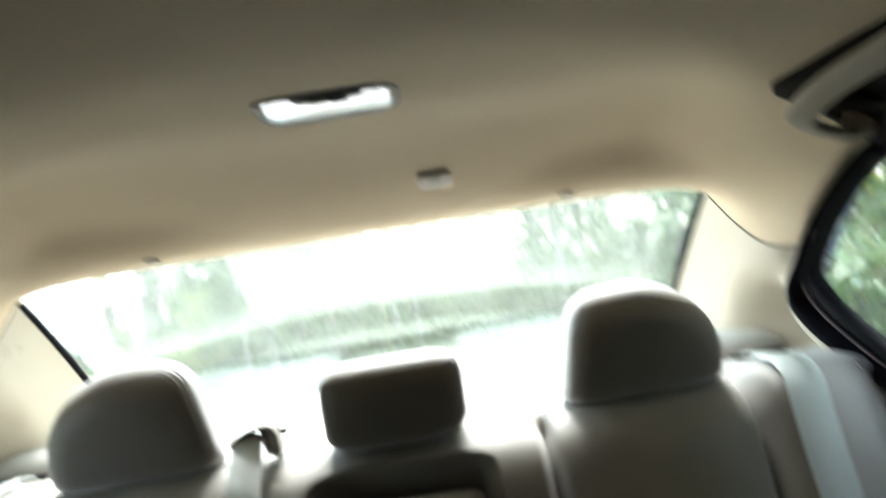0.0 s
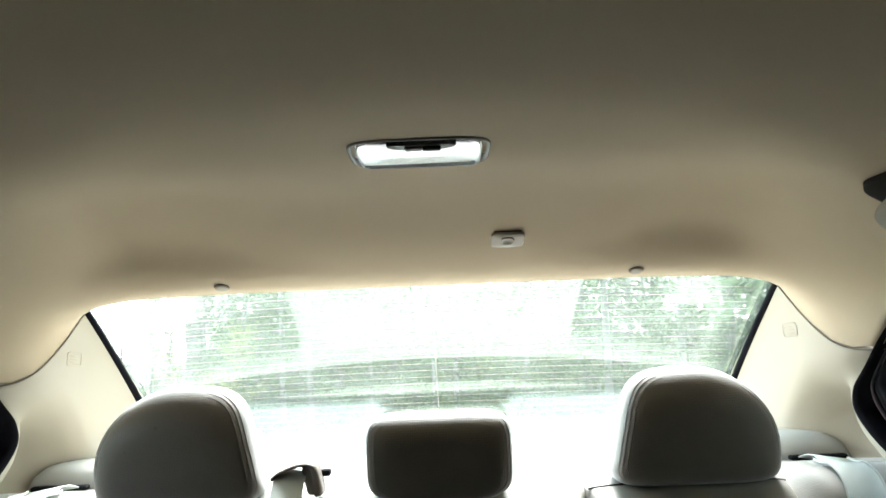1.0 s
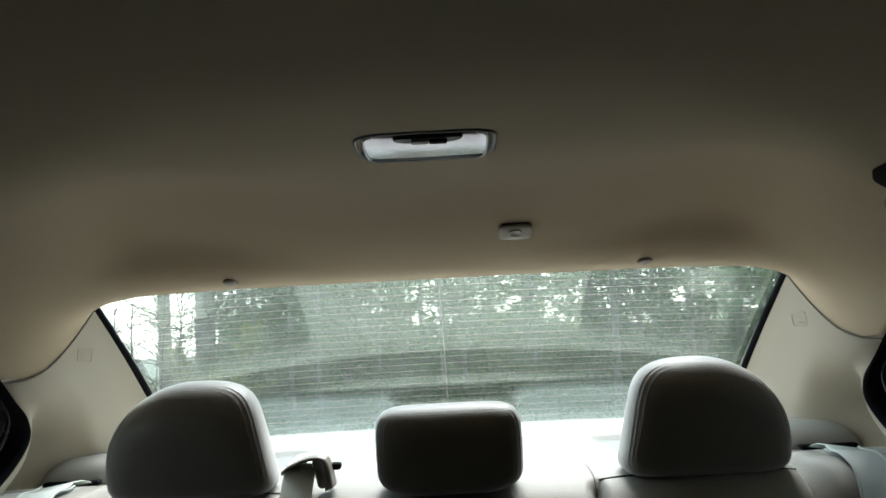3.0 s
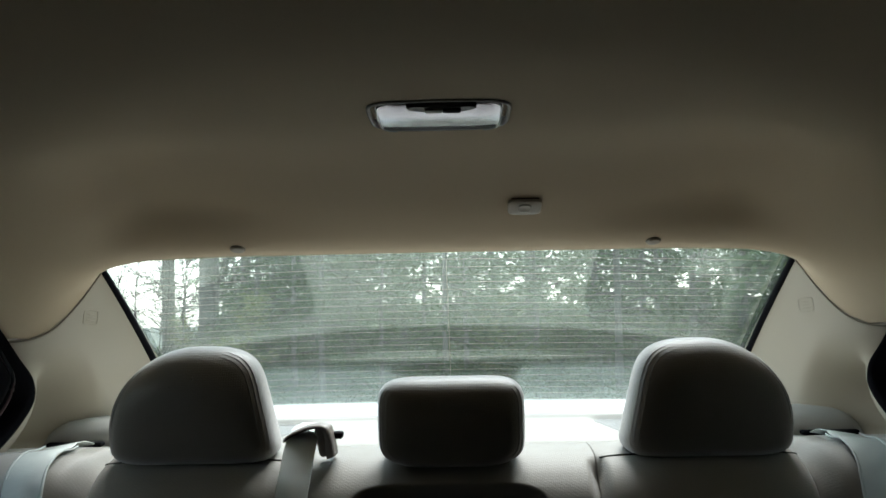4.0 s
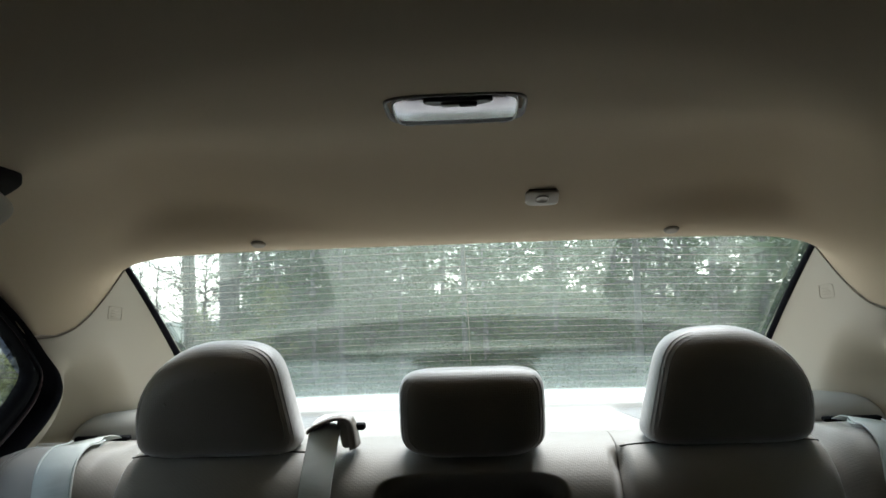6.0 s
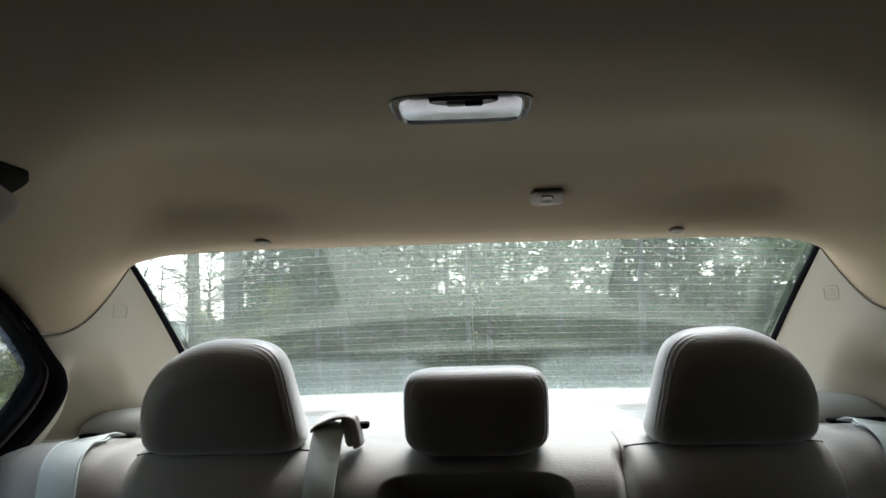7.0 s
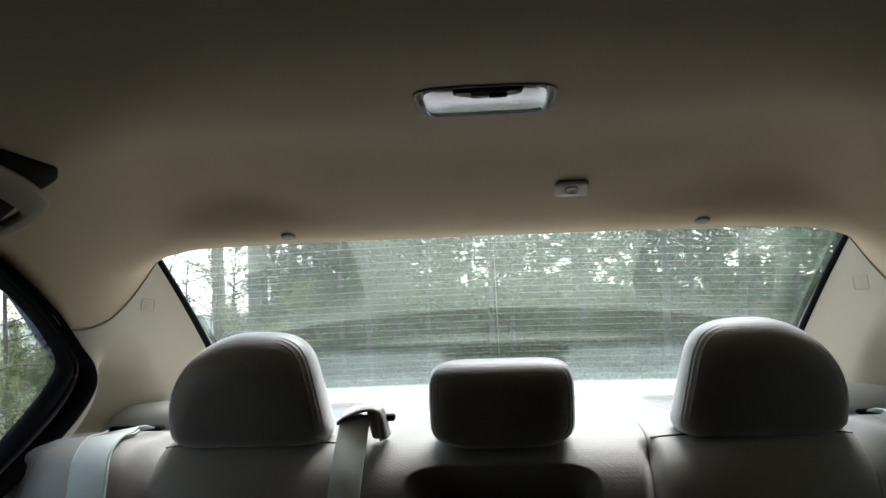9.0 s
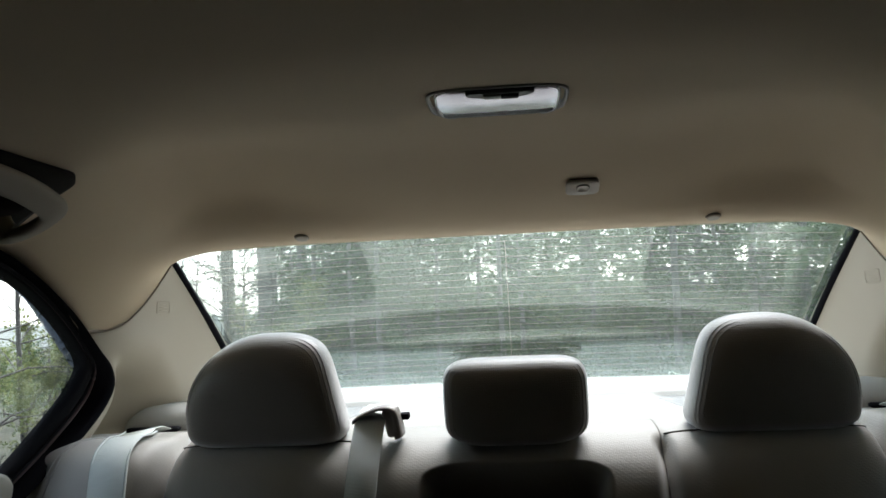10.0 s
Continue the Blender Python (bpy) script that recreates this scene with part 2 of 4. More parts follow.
def raw(name, verts, faces, mat, parent=None, smooth=False):
    me = bpy.data.meshes.new(name)
    me.from_pydata([tuple(v) for v in verts], [], faces)
    me.materials.append(mat)
    if smooth:
        me.shade_smooth()
    ob = new(name, me)
    ob.parent = parent
    return ob


def ease(a, b, x):
    t = min(1.0, max(0.0, (x - a) / (b - a)))
    return t * t * (3 - 2 * t)


def curve_through(points, n):
    """n points on a smooth curve through the given ones."""
    pts = [Vector(p) for p in points]
    pts = [pts[0] * 2 - pts[1], *pts, pts[-1] * 2 - pts[-2]]
    out, spans = [], len(pts) - 3
    for k in range(n):
        s = k / (n - 1) * spans
        i = min(int(s), spans - 1)
        t = s - i
        a, b, c, d = pts[i : i + 4]
        out.append(0.5 * (2 * b + (c - a) * t + (2 * a - 5 * b + 4 * c - d) * t * t + (3 * b - a - 3 * c + d) * t * t * t))
    return out


def height_through(rows, y):
    """A smooth height over rows of (y, z) in order of y."""
    for (y0, z0), (y1, z1) in zip(rows, rows[1:]):
        if y <= y1:
            break
    i = rows.index((y0, z0))
    before, after = rows[max(0, i - 1)], rows[min(len(rows) - 1, i + 2)]
    m0, m1 = (z1 - before[1]) / (y1 - before[0]), (after[1] - z0) / (after[0] - y0)
    w = y1 - y0
    t = min(1.0, max(0.0, (y - y0) / w))
    return (2 * t**3 - 3 * t * t + 1) * z0 + (t**3 - 2 * t * t + t) * w * m0 + (3 * t * t - 2 * t**3) * z1 + (t**3 - t * t) * w * m1


def sheet(f, nu, nv, back):
    """A curved panel with thickness: f(u, v) over 0..1, and its back face moved by back."""
    bm = bmesh.new()
    back = Vector(back)
    front = [[bm.verts.new(f(i / nu, j / nv)) for j in range(nv + 1)] for i in range(nu + 1)]
    rear = [[bm.verts.new(v.co + back) for v in row] for row in front]
    for i in range(nu):
        for j in range(nv):
            bm.faces.new((front[i][j], front[i + 1][j], front[i + 1][j + 1], front[i][j + 1]))
            bm.faces.new((rear[i][j], rear[i][j + 1], rear[i + 1][j + 1], rear[i + 1][j]))
    for i in range(nu):
        for j in (0, nv):
            bm.faces.new((front[i][j], front[i + 1][j], rear[i + 1][j], rear[i][j]))
    for j in range(nv):
        for i in (0, nu):
            bm.faces.new((front[i][j], front[i][j + 1], rear[i][j + 1], rear[i][j]))
    return bm


def loft(rings, closed_ring=True, caps=True, around=False):
    bm = bmesh.new()
    rows = [[bm.verts.new(p) for p in ring] for ring in rings]
    n = len(rows[0])
    pairs = list(zip(rows, rows[1:])) + ([(rows[-1], rows[0])] if around else [])
    for a, b in pairs:
        for i in range(n if closed_ring else n - 1):
            bm.faces.new((a[i], a[(i + 1) % n], b[(i + 1) % n], b[i]))
    if caps and not around:
        bm.faces.new(rows[0])
        bm.faces.new(rows[-1])
    return bm


def tube(points, radius, sides=6, flat=1.0):
    """A tube along points; radius is a number or one for each point."""
    pts = [Vector(p) for p in points]
    rings = []
    for i, p in enumerate(pts):
        way = (pts[min(i + 1, len(pts) - 1)] - pts[max(i - 1, 0)]).normalized()
        side = way.cross(Vector((0.13, 0.21, 1)) if abs(way.z) < 0.95 else Vector((1, 0.1, 0))).normalized()
        up = side.cross(way)
        r = radius[i] if isinstance(radius, (list, tuple)) else radius
        rings.append([p + side * (r * math.cos(a)) + up * (r * flat * math.sin(a)) for a in (math.tau * k / sides for k in range(sides))])
    return loft(rings)


def pillow(outline, centre, depth, firm=0.28, n=72, layers=26, lean=0.0, tall=1.0, crown=0.0, curl=0.0):
    """A stuffed block: outline(angle) gives x, z round the centre; depth runs along y, with rounded rims, the upper one rounder by crown."""
    c = Vector(centre)
    rings = []
    for k in range(1, layers):
        a = math.pi * k / layers
        y = -math.copysign(abs(math.cos(a)) ** 0.75, math.cos(a)) * depth / 2
        ring = []
        for i in range(n):
            p = outline(math.tau * i / n)
            s = math.sin(a) ** (firm + crown * max(0.0, p[1] / tall) - 0.4 * firm * min(1.0, max(0.0, -p[1] / tall)) * (crown > 0))
            ring.append(c + Vector((p[0] * s, y + lean * p[1] * s + curl * max(0.0, p[1] * s / tall) ** 2, p[1] * s)))
        rings.append(ring)
    return loft(rings)


def rounded_box(size, at=(0, 0, 0), r=0.01, segments=3, turn=None):
    bm = bmesh.new()
    bmesh.ops.create_cube(bm, size=1)
    bmesh.ops.scale(bm, vec=size, verts=bm.verts)
    bmesh.ops.bevel(bm, geom=bm.edges[:], offset=min(r, min(size) * 0.49), segments=segments, profile=0.5, affect="EDGES")
    if turn:
        bmesh.ops.rotate(bm, cent=(0, 0, 0), matrix=Euler([radians(a) for a in turn]).to_matrix(), verts=bm.verts)
    bmesh.ops.translate(bm, vec=at, verts=bm.verts)
    return bm


# ---- the cabin: headliner, pillars, windows ----
MIDLINE = [(-1.05, 1.36), (-0.4, 1.385), (0.2, 1.395), (0.6, 1.394), (0.72, 1.392), (0.80, 1.390), (0.88, 1.387), (0.96, 1.376), (1.03, 1.352), (1.10, 1.319), (1.16, 1.290), (1.195, 1.280), (1.225, 1.2775), (1.26, 1.278), (1.30, 1.281), (1.5, 1.29)]
SIDELINE = [(-1.05, 1.20), (-0.3, 1.28), (0.3, 1.305), (0.6, 1.306), (0.875, 1.265), (0.957, 1.235), (1.07, 1.182), (1.17, 1.121), (1.3, 1.04)]


def side_x(z):
    """Half the cabin's width at a height: the sides lean in."""
    return 0.70 - 0.30 * (z - 0.95)


SEAM_Y = [(0.565, 1.300), (0.588, 1.250), (0.606, 1.205), (0.622, 1.163), (0.650, 1.112)]
SEAM_Z = [(0.565, 1.265), (0.588, 1.205), (0.606, 1.168), (0.622, 1.154), (0.650, 1.154)]


def rear_edge(x):
    """Where the headliner ends at the back: over the window, then down along the pillar seam."""
    a = abs(x)
    if a < 0.565:
        return 1.30, 1.281 - 0.008 * (a / 0.565) ** 4 - 0.008 * ease(0.535, 0.565, a)
    return height_through(SEAM_Y, a), height_through(SEAM_Z, a)


def lining(x, y):
    zc, zs = height_through(MIDLINE, y), height_through(SIDELINE, y)
    xe = side_x(zs)
    p = 6.5 + 3.7 * ease(0.85, 1.25, y)
    z = zc - (zc - zs) * min(1.0, abs(x) / xe) ** p
    a = abs(x)
    swell = ease(0.76, 1.11, y) if y < 1.11 else math.exp(-(((y - 1.11) / 0.055) ** 2))
    z += 0.036 * ease(0.55, 0.43, a) * (0.06 + 0.94 * ease(0.12, 0.40, a)) * swell
    # the pressed step, an arch in front of the lamp
    arch = math.hypot(x / 0.56, (1.25 - y) / 0.66)
    z -= 0.010 * (1 + ease(0.15, 0.40, a)) * ease(0.86, 1.14, arch) * ease(1.15, 0.95, y) * ease(0.57, 0.42, a)
    yb, zb = rear_edge(x)
    z += (zb - (height_through(MIDLINE, yb) - (height_through(MIDLINE, yb) - height_through(SIDELINE, yb)) * min(1.0, abs(x) / side_x(height_through(SIDELINE, yb))) ** (6.5 + 3.7 * ease(0.85, 1.25, yb)))) * math.exp(-((yb - y) / 0.05))
    return z


def lining_point(u, v):
    x = -0.648 + 1.296 * u
    yb, _ = rear_edge(x)
    w = 1 - (1 - v) ** 1.6
    y = -1.05 + (yb + 1.05) * w
    zs = height_through(SIDELINE, y)
    xx = x * min(1.0, side_x(zs) / 0.648)
    return Vector((xx, y, lining(xx, y)))


ceiling = part("ceiling", sheet(lining_point, 96, 90, (0, 0, 0.02)), HEADLINER)
tagged(ceiling, "beige cloth headliner with a pressed hollow above the rear window", "headliner", kind="structure")
# the rolled lip of the headliner above the glass
lip = []
for i in range(61):
    x = -0.56 + 1.12 * i / 60
    yb, zb = rear_edge(x)
    lip.append((x, yb + 0.001, zb + 0.0025))
part("lip", tube(lip, 0.005, 8), HEADLINER, ceiling)


def glass_point(u, v, lift=0.0):
    """The rear window: u across, v from its top edge down to the shelf; bowed across and down."""
    s = 2 * u - 1
    half = 0.572 + 0.035 * v
    x = s * half
    y = 1.295 + 0.565 * v - 0.055 * v * s * s
    z = 1.285 - 0.016 * s * s * (1 - v) - 0.325 * v + 0.022 * math.sin(math.pi * v) * 0.6
    return Vector((x, y + lift * 0.48, z + lift * 0.877))


window_1 = thing("window_1", "tinted dusty heated rear window with black rubber edge", "rear window", kind="structure", at=(0, 1.58, 1.12))
W1 = Vector((0, 1.58, 1.12))
pane = part("pane", sheet(lambda u, v: glass_point(u, 1.03 * v - 0.03) - W1, 40, 24, (0, 0.0020, 0.0036)), GLASS_REAR, window_1, "green-tinted glass with fine heater wires")
pane.visible_shadow = False
for s in (0, 1):
    part("seal", tube([glass_point(s, k / 30, -0.003) - W1 for k in range(31)], 0.0078, 8), RUBBER, window_1)
for k in range(22):
    v = 0.05 + 0.043 * k
    if v < 0.97:
        part("heater_wire", tube([glass_point(0.03 + 0.94 * i / 24, v, -0.003) - W1 for i in range(25)], 0.00021, 4), HEATER, window_1)
part("heater_bus", tube([glass_point(0.5, 0.05 + 0.9 * i / 12, -0.003) - W1 for i in range(13)], 0.00028, 4), HEATER, window_1)

# door window outlines in (y, z): the outer seal and the edge of the glass
SEAL = [(0.72, 1.293), (0.75, 1.290), (0.80, 1.280), (0.875, 1.262), (0.96, 1.231), (1.07, 1.182), (1.17, 1.126), (1.238, 1.088), (1.264, 1.052), (1.236, 1.012), (1.172, 0.973), (1.10, 0.940), (0.98, 0.890), (0.88, 0.86), (0.78, 0.85), (0.72, 0.85)]
PANE = [(0.80, 1.240), (0.81, 1.254), (0.83, 1.257), (0.885, 1.246), (0.978, 1.214), (1.066, 1.171), (1.136, 1.129), (1.170, 1.098), (1.154, 1.064), (1.122, 1.037), (1.083, 1.010), (1.053, 0.990), (1.016, 0.970), (0.925, 0.932), (0.83, 0.922), (0.80, 0.932)]


def outline_3d(rows, side, inset=0.0, n=120):
    pts = curve_through([(0, y, z) for y, z in rows], n)
    return [Vector((side * (side_x(p.z) + inset), p.y, p.z)) for p in pts]


def grown(rows, by):
    """Between the glass edge (0) and the outer seal (1)."""
    return [(a[0] + (b[0] - a[0]) * by, a[1] + (b[1] - a[1]) * by) for a, b in zip(PANE, rows)]


MARKS = {-1: Vector((-0.632, 1.403, 1.18)), 1: Vector((0.632, 1.413, 1.18))}
for side, name in ((-1, "door_1"), (1, "door_2")):
    door = thing(name, "rear car door with black window frame and rubber seal", "car door", kind="structure", at=(side * 0.7, 0.7, 0.9))
    D = Vector((side * 0.7, 0.7, 0.9))
    # body-side rubber seal, then the painted shut face, then the black sash round the glass
    rings = []
    for by, inset in ((1.04, 0.008), (1.01, -0.007), (0.90, -0.011), (0.80, -0.004), (0.76, 0.022)):
        rings.append([p - D for p in outline_3d(grown(SEAL, by), side, inset)])
    part("door_seal", loft(rings, True, False), RUBBER, door, "black rubber door seal")
    rings = [[p - D for p in outline_3d(grown(SEAL, by), side, inset)] for by, inset in ((0.78, 0.03), (0.74, 0.020), (0.52, 0.012), (0.47, 0.020), (0.45, 0.034))]
    part("shut_face", loft(rings, True, False), DOORPAINT, door, "dark painted door edge")
    rings = [[p - D for p in outline_3d(grown(SEAL, by), side, inset)] for by, inset in ((0.46, 0.032), (0.42, 0.008), (0.12, 0.004), (0.02, 0.010), (0.0, 0.026))]
    part("window_frame", loft(rings, True, False), BLACK, door, "black window sash")
    line = [p - D for p in outline_3d(grown(SEAL, 0.30), side, 0.002)]
    part("sash_line", tube(line[20:100], 0.0025, 6), BLACK, door)
    line = [p - D for p in outline_3d(grown(SEAL, 0.45), side, 0.006)]
    part("pinch_strip", tube(line[30:106], 0.0028, 6), WINE, door, "thin wine-red edge strip")
    edge = outline_3d(PANE, side, 0.018)
    inner = [p - D for p in edge]
    mid = sum(inner, Vector()) / len(inner)
    glass = part("pane", loft([[mid + (p - mid) * s for p in inner] for s in (1.01, 0.75, 0.5, 0.25, 0.02)]), GLASS_SIDE, door)
    glass.visible_shadow = False
    # door card below the window line, with a rolled sill
    part("door_card", sheet(lambda u, v, s=side: Vector((s * (0.70 - 0.02 * math.sin(math.pi * v)), -1.0 + 2.06 * u, 0.28 + (0.585 + 0.0 * u) * v)) - D, 30, 12, (side * 0.05, 0, 0)), PANEL, door)
    sill = curve_through([(side * 0.665, y, z) for y, z in ((0.1, 0.905), (0.5, 0.912), (0.85, 0.938), (0.955, 0.974))], 30)
    part("door_sill", tube([p - D for p in sill], [0.022] * 28 + [0.018, 0.008], 12), CREAM, door, "cream plastic window sill")

    # pillar trim: from the rear glass to the door seal, under the headliner seam
    def trim_point(u, v, s=side):
        a_top = 0.565 + 0.085 * u
        top = Vector((a_top, *rear_edge(a_top + 1e-6)))
        g = glass_point(1.0, min(1.0, v * 1.06), -0.002)
        a = Vector((g.x - 0.004, g.y, g.z))
        seal = curve_through([(0.650, 1.112, 1.154), (0.664, 1.24, 1.088), (0.674, 1.266, 1.050), (0.684, 1.24, 1.010), (0.699, 1.165, 0.965), (0.712, 1.08, 0.925)], 41)[min(40, int(v * 40 + 0.5))]
        low = Vector((0.605 + 0.10 * u, 1.86 - 0.78 * u, 0.94 - 0.015 * u))
        p = a * (1 - u) + seal * u + top * (1 - v) + low * v
        c00, c10 = Vector((0.566, 1.300, 1.264)), Vector((0.650, 1.112, 1.154))
        c01, c11 = glass_point(1.0, 1.0), Vector((0.712, 1.08, 0.925))
        p -= c00 * (1 - u) * (1 - v) + c10 * u * (1 - v) + c01 * (1 - u) * v + c11 * u * v
        hollow = 0.016 * math.sin(math.pi * u) * math.sin(math.pi * v) + 0.085 * ease(0.40, 0.70, u) * (1 - ease(0.66, 0.96, u)) * ease(0.05, 0.55, v) * ease(1.05, 0.8, v)
        return Vector((s * (p.x + hollow), p.y, p.z))

    trim = part("trim", sheet(trim_point, 40, 40, (side * 0.02, 0, 0.004)), PILLAR)
    tagged(trim, "cream plastic rear pillar trim beside the rear window", "pillar trim", kind="structure")
    seam = []
    for k in range(60):
        a = 0.567 + 0.080 * k / 59
        y, z = rear_edge(a)
        seam.append(Vector((side * (a - 0.0015), y - 0.0005, z - 0.001)))
    part("seam", tube(seam, 0.0012, 6), SEAMLINE, trim)
    # the faint moulded mark: three raised bars in a rounded frame
    eye, goal = Vector((0.017, -0.105, 1.206)), MARKS[side]
    u0, v0 = min(((u / 120, v / 120) for u in range(8, 112) for v in range(8, 112)), key=lambda q: ((trim_point(*q) - eye).normalized() - (goal - eye).normalized()).length)
    here = trim_point(u0, v0)
    nrm = (trim_point(u0, v0 - 0.05) - trim_point(u0, v0 + 0.05)).cross(trim_point(u0 - 0.05, v0) - trim_point(u0 + 0.05, v0)).normalized()
    aim = (here - eye).normalized()
    ey, ez = (ax - aim * (ax.dot(nrm) / aim.dot(nrm)) for ax in (Vector((1, 0, 0.10 * side)), Vector((-0.12 * side, 0, 1))))
    nrm = nrm if nrm.x * side < 0 else -nrm
    here = here + nrm * 0.0006
    mark = []
    for q in range(41):
        a = math.tau * q / 40
        mark.append(here + ey * (0.0115 * math.copysign(abs(math.cos(a)) ** 0.35, math.cos(a))) + ez * (0.0115 * math.copysign(abs(math.sin(a)) ** 0.35, math.sin(a))))
    part("mark_border", tube(mark, 0.0004, 5), PILLAR, trim, "moulded mark border")
    for k in (-1, 0, 1):
        part("mark_bar", tube([here - ey * 0.007 + ez * (0.0050 * k), here + ey * (0.007 - 0.003 * (k == 1)) + ez * (0.0050 * k)], 0.0004, 5), PILLAR, trim)

# ---- parcel shelf ----
shelf = thing("parcel_shelf", "pale felt parcel shelf under the rear window", "parcel shelf", kind="structure", at=(0, 1.6, 0.95))
S = Vector((0, 1.6, 0.95))


def board_point(u, v):
    s = 2 * u - 1
    x, y = s * 0.70, 1.33 + 0.346 * v
    half = 0.143 + 0.20 * (y - 1.553) / 2
    pit = ease(1.05, 0.95, (abs((abs(x) - 0.580 + half) / half) ** 9 + abs((y - 1.553) / 0.104) ** 9) ** (1 / 9))
    return Vector((x, y, 0.956 - 0.010 * ease(0.15, 0.0, v) + 0.0045 * ease(0.93, 0.98, v) - 0.005 * pit)) - S


def ledge_point(u, v):
    s = 2 * u - 1
    back = 1.868 - 0.06 * s * s
    return Vector((s * 0.66, 1.738 + (back - 1.738) * v, 0.9435 + 0.010 * ease(0.55, 1.0, v))) - S


part("board", sheet(board_point, 170, 60, (0, 0, -0.03)), SHELF, shelf)
part("rear_ledge", sheet(ledge_point, 48, 10, (0, 0, -0.03)), SHELF, shelf)
part("channel", rounded_box((1.34, 0.075, 0.01), Vector((0, 1.707, 0.9345)) - S, 0.002, 2), CHANNEL, shelf, "grey channel across the shelf")
part("rear_strip", loft([[Vector((s * 0.62, 1.855 - 0.06 * s * s + a, 0.9615 + b)) - S for a, b in ((-0.095, -0.0175), (-0.070, -0.0118), (-0.035, -0.0045), (0.0, 0.003), (0.004, -0.008))] for s in (k / 20 - 1 for k in range(41))]), STRIP, shelf)
for side in (-1, 1):
    # speaker cover, set into the board
    def cover(a, s=side):
        c, n = math.cos(a), math.sin(a)
        y = math.copysign(abs(n) ** 0.2, n) * 0.105
        half = 0.145 + 0.10 * y
        return (s * (0.143 - half) + math.copysign(abs(c) ** 0.2, c) * half, y)

    rim = []
    for r, z in ((0.93, 0.946), (0.93, 0.952), (0.90, 0.9535), (0.0, 0.9535)):
        rim.append([Vector((side * 0.437 + cover(math.tau * k / 48)[0] * r, 1.553 + cover(math.tau * k / 48)[1] * r, z)) - S for k in range(48)])
    part("speaker_cover", loft(rim), COVER, shelf, "dark mesh speaker cover")
    # padded end beside the seat shoulder
    pad = []
    for k in range(25):
        t = k / 24
        x = side * (0.47 + 0.25 * t)
        h = 0.044 * (1 - max(0.0, (t - 0.80) / 0.20) ** 2.4) ** 0.5 * ease(-0.02, 0.10, t) + 0.002
        ring = []
        for j in range(17):
            a = math.pi * j / 16
            ring.append(Vector((x, 1.475 - 0.075 * math.copysign(abs(math.cos(a)) ** 0.6, math.cos(a)), 0.950 + h * math.sin(a) ** 0.6)) - S)
        pad.append(ring)
    part("end_pad", loft(pad), SHELF, shelf)
    part("belt_slot", rounded_box((0.098, 0.018, 0.008), Vector((side * 0.650, 1.386, 0.962)) - S, 0.004), BLACK, shelf, "black belt slot")

# high brake light standing at the back of the shelf
brake = thing("brake_light", "pale high-level brake light with a dark rim on the parcel shelf", "brake light", at=(0.012, 1.816, 0.944))
FLANGE = [(math.copysign(abs(math.cos(a)) ** 0.4, math.cos(a)), math.copysign(abs(math.sin(a)) ** 0.4, math.sin(a))) for a in (math.tau * k / 56 for k in range(56))]
part("flange", loft([[(x * 0.156 * k, y * 0.050 * k, z) for x, y in FLANGE] for k, z in ((1.0, 0.0), (1.0, 0.004), (0.96, 0.006), (0.5, 0.006), (0.05, 0.006))]), FLANGE_DARK, brake, "dark plastic flange")
part("housing", loft([[(x * 0.138 * k, 0.006 + y * 0.038 * k, z) for x, y in FLANGE] for k, z in ((1.0, 0.004), (0.99, 0.014), (0.95, 0.019), (0.5, 0.020), (0.05, 0.020))]), SHELF, brake)
part("lens", rounded_box((0.20, 0.010, 0.022), (0, 0.046, 0.014), 0.004), BLACK, brake)

# ---- rear seat ----
PROFILE = [(1.345, 0.930), (1.338, 0.956), (1.300, 0.966), (1.250, 0.966), (1.205, 0.958), (1.165, 0.940), (1.132, 0.910), (1.098, 0.850), (1.045, 0.748), (0.960, 0.540), (0.86, 0.29)]
SEAT_PATH = curve_through([(0, y, z) for y, z in PROFILE], 61)


def seat_at(k):
    i = min(59, int(k))
    return SEAT_PATH[i].lerp(SEAT_PATH[i + 1], k - i)


def seat_normal(k):
    a, b = seat_at(max(0, k - 1)), seat_at(min(60, k + 1))
    d = (b - a).normalized()
    return Vector((0, d.z, -d.y))


def seat_block(x0, x1, first=0, last=60, puff=0.014, edge=0.03, lift=0.0, nu=30, back=0.06, dent=None, whole="", step=1.0):
    """A stuffed length of the backrest between x0 and x1 (numbers, or functions of the height); along the sides named in whole the cloth runs on over the top without a groove."""
    rings = []
    for k in (first + step * j for j in range(int((last - first) / step) + 1)):
        p, nrm = seat_at(k), seat_normal(k)
        a = x0(p.z) if callable(x0) else x0
        b = x1(p.z) if callable(x1) else x1
        ends = min(1.0, (k - first + 0.4) / 3, (last - k + 0.4) / 3)
        ring = []
        for i in range(nu + 1):
            u = i / nu
            uu = 0.5 - 0.5 * math.cos(math.pi * u)
            x = a + (b - a) * uu
            d = min(x - a, b - x) if b > a else min(a - x, x - b)
            fall = 1 - ease(0, edge, abs(d))
            if ("a" if abs(x - a) < abs(x - b) else "b") in whole:
                fall *= 0.02 + 0.98 * ease(21, 28, k)
            out = lift + puff * (0.1 + 0.9 * ease(16, 34, k)) * (4 * uu * (1 - uu)) ** 0.5 - 0.022 * fall**2 - 0.03 * (1 - ends)
            if dent:
                out -= dent(x, k)
            ring.append(p + nrm * out + Vector((x, 0, 0)))
        ring += [p - nrm * back + Vector((b, 0, 0)), p - nrm * back + Vector((a, 0, 0))]
        rings.append(ring)
    return loft(rings)


seat = thing("rear_seat", "pale grey cloth rear bench seat with stitched bolsters", "car seat", at=(0, 1.0, 0.28))
ST = Vector((0, 1.0, 0.28))


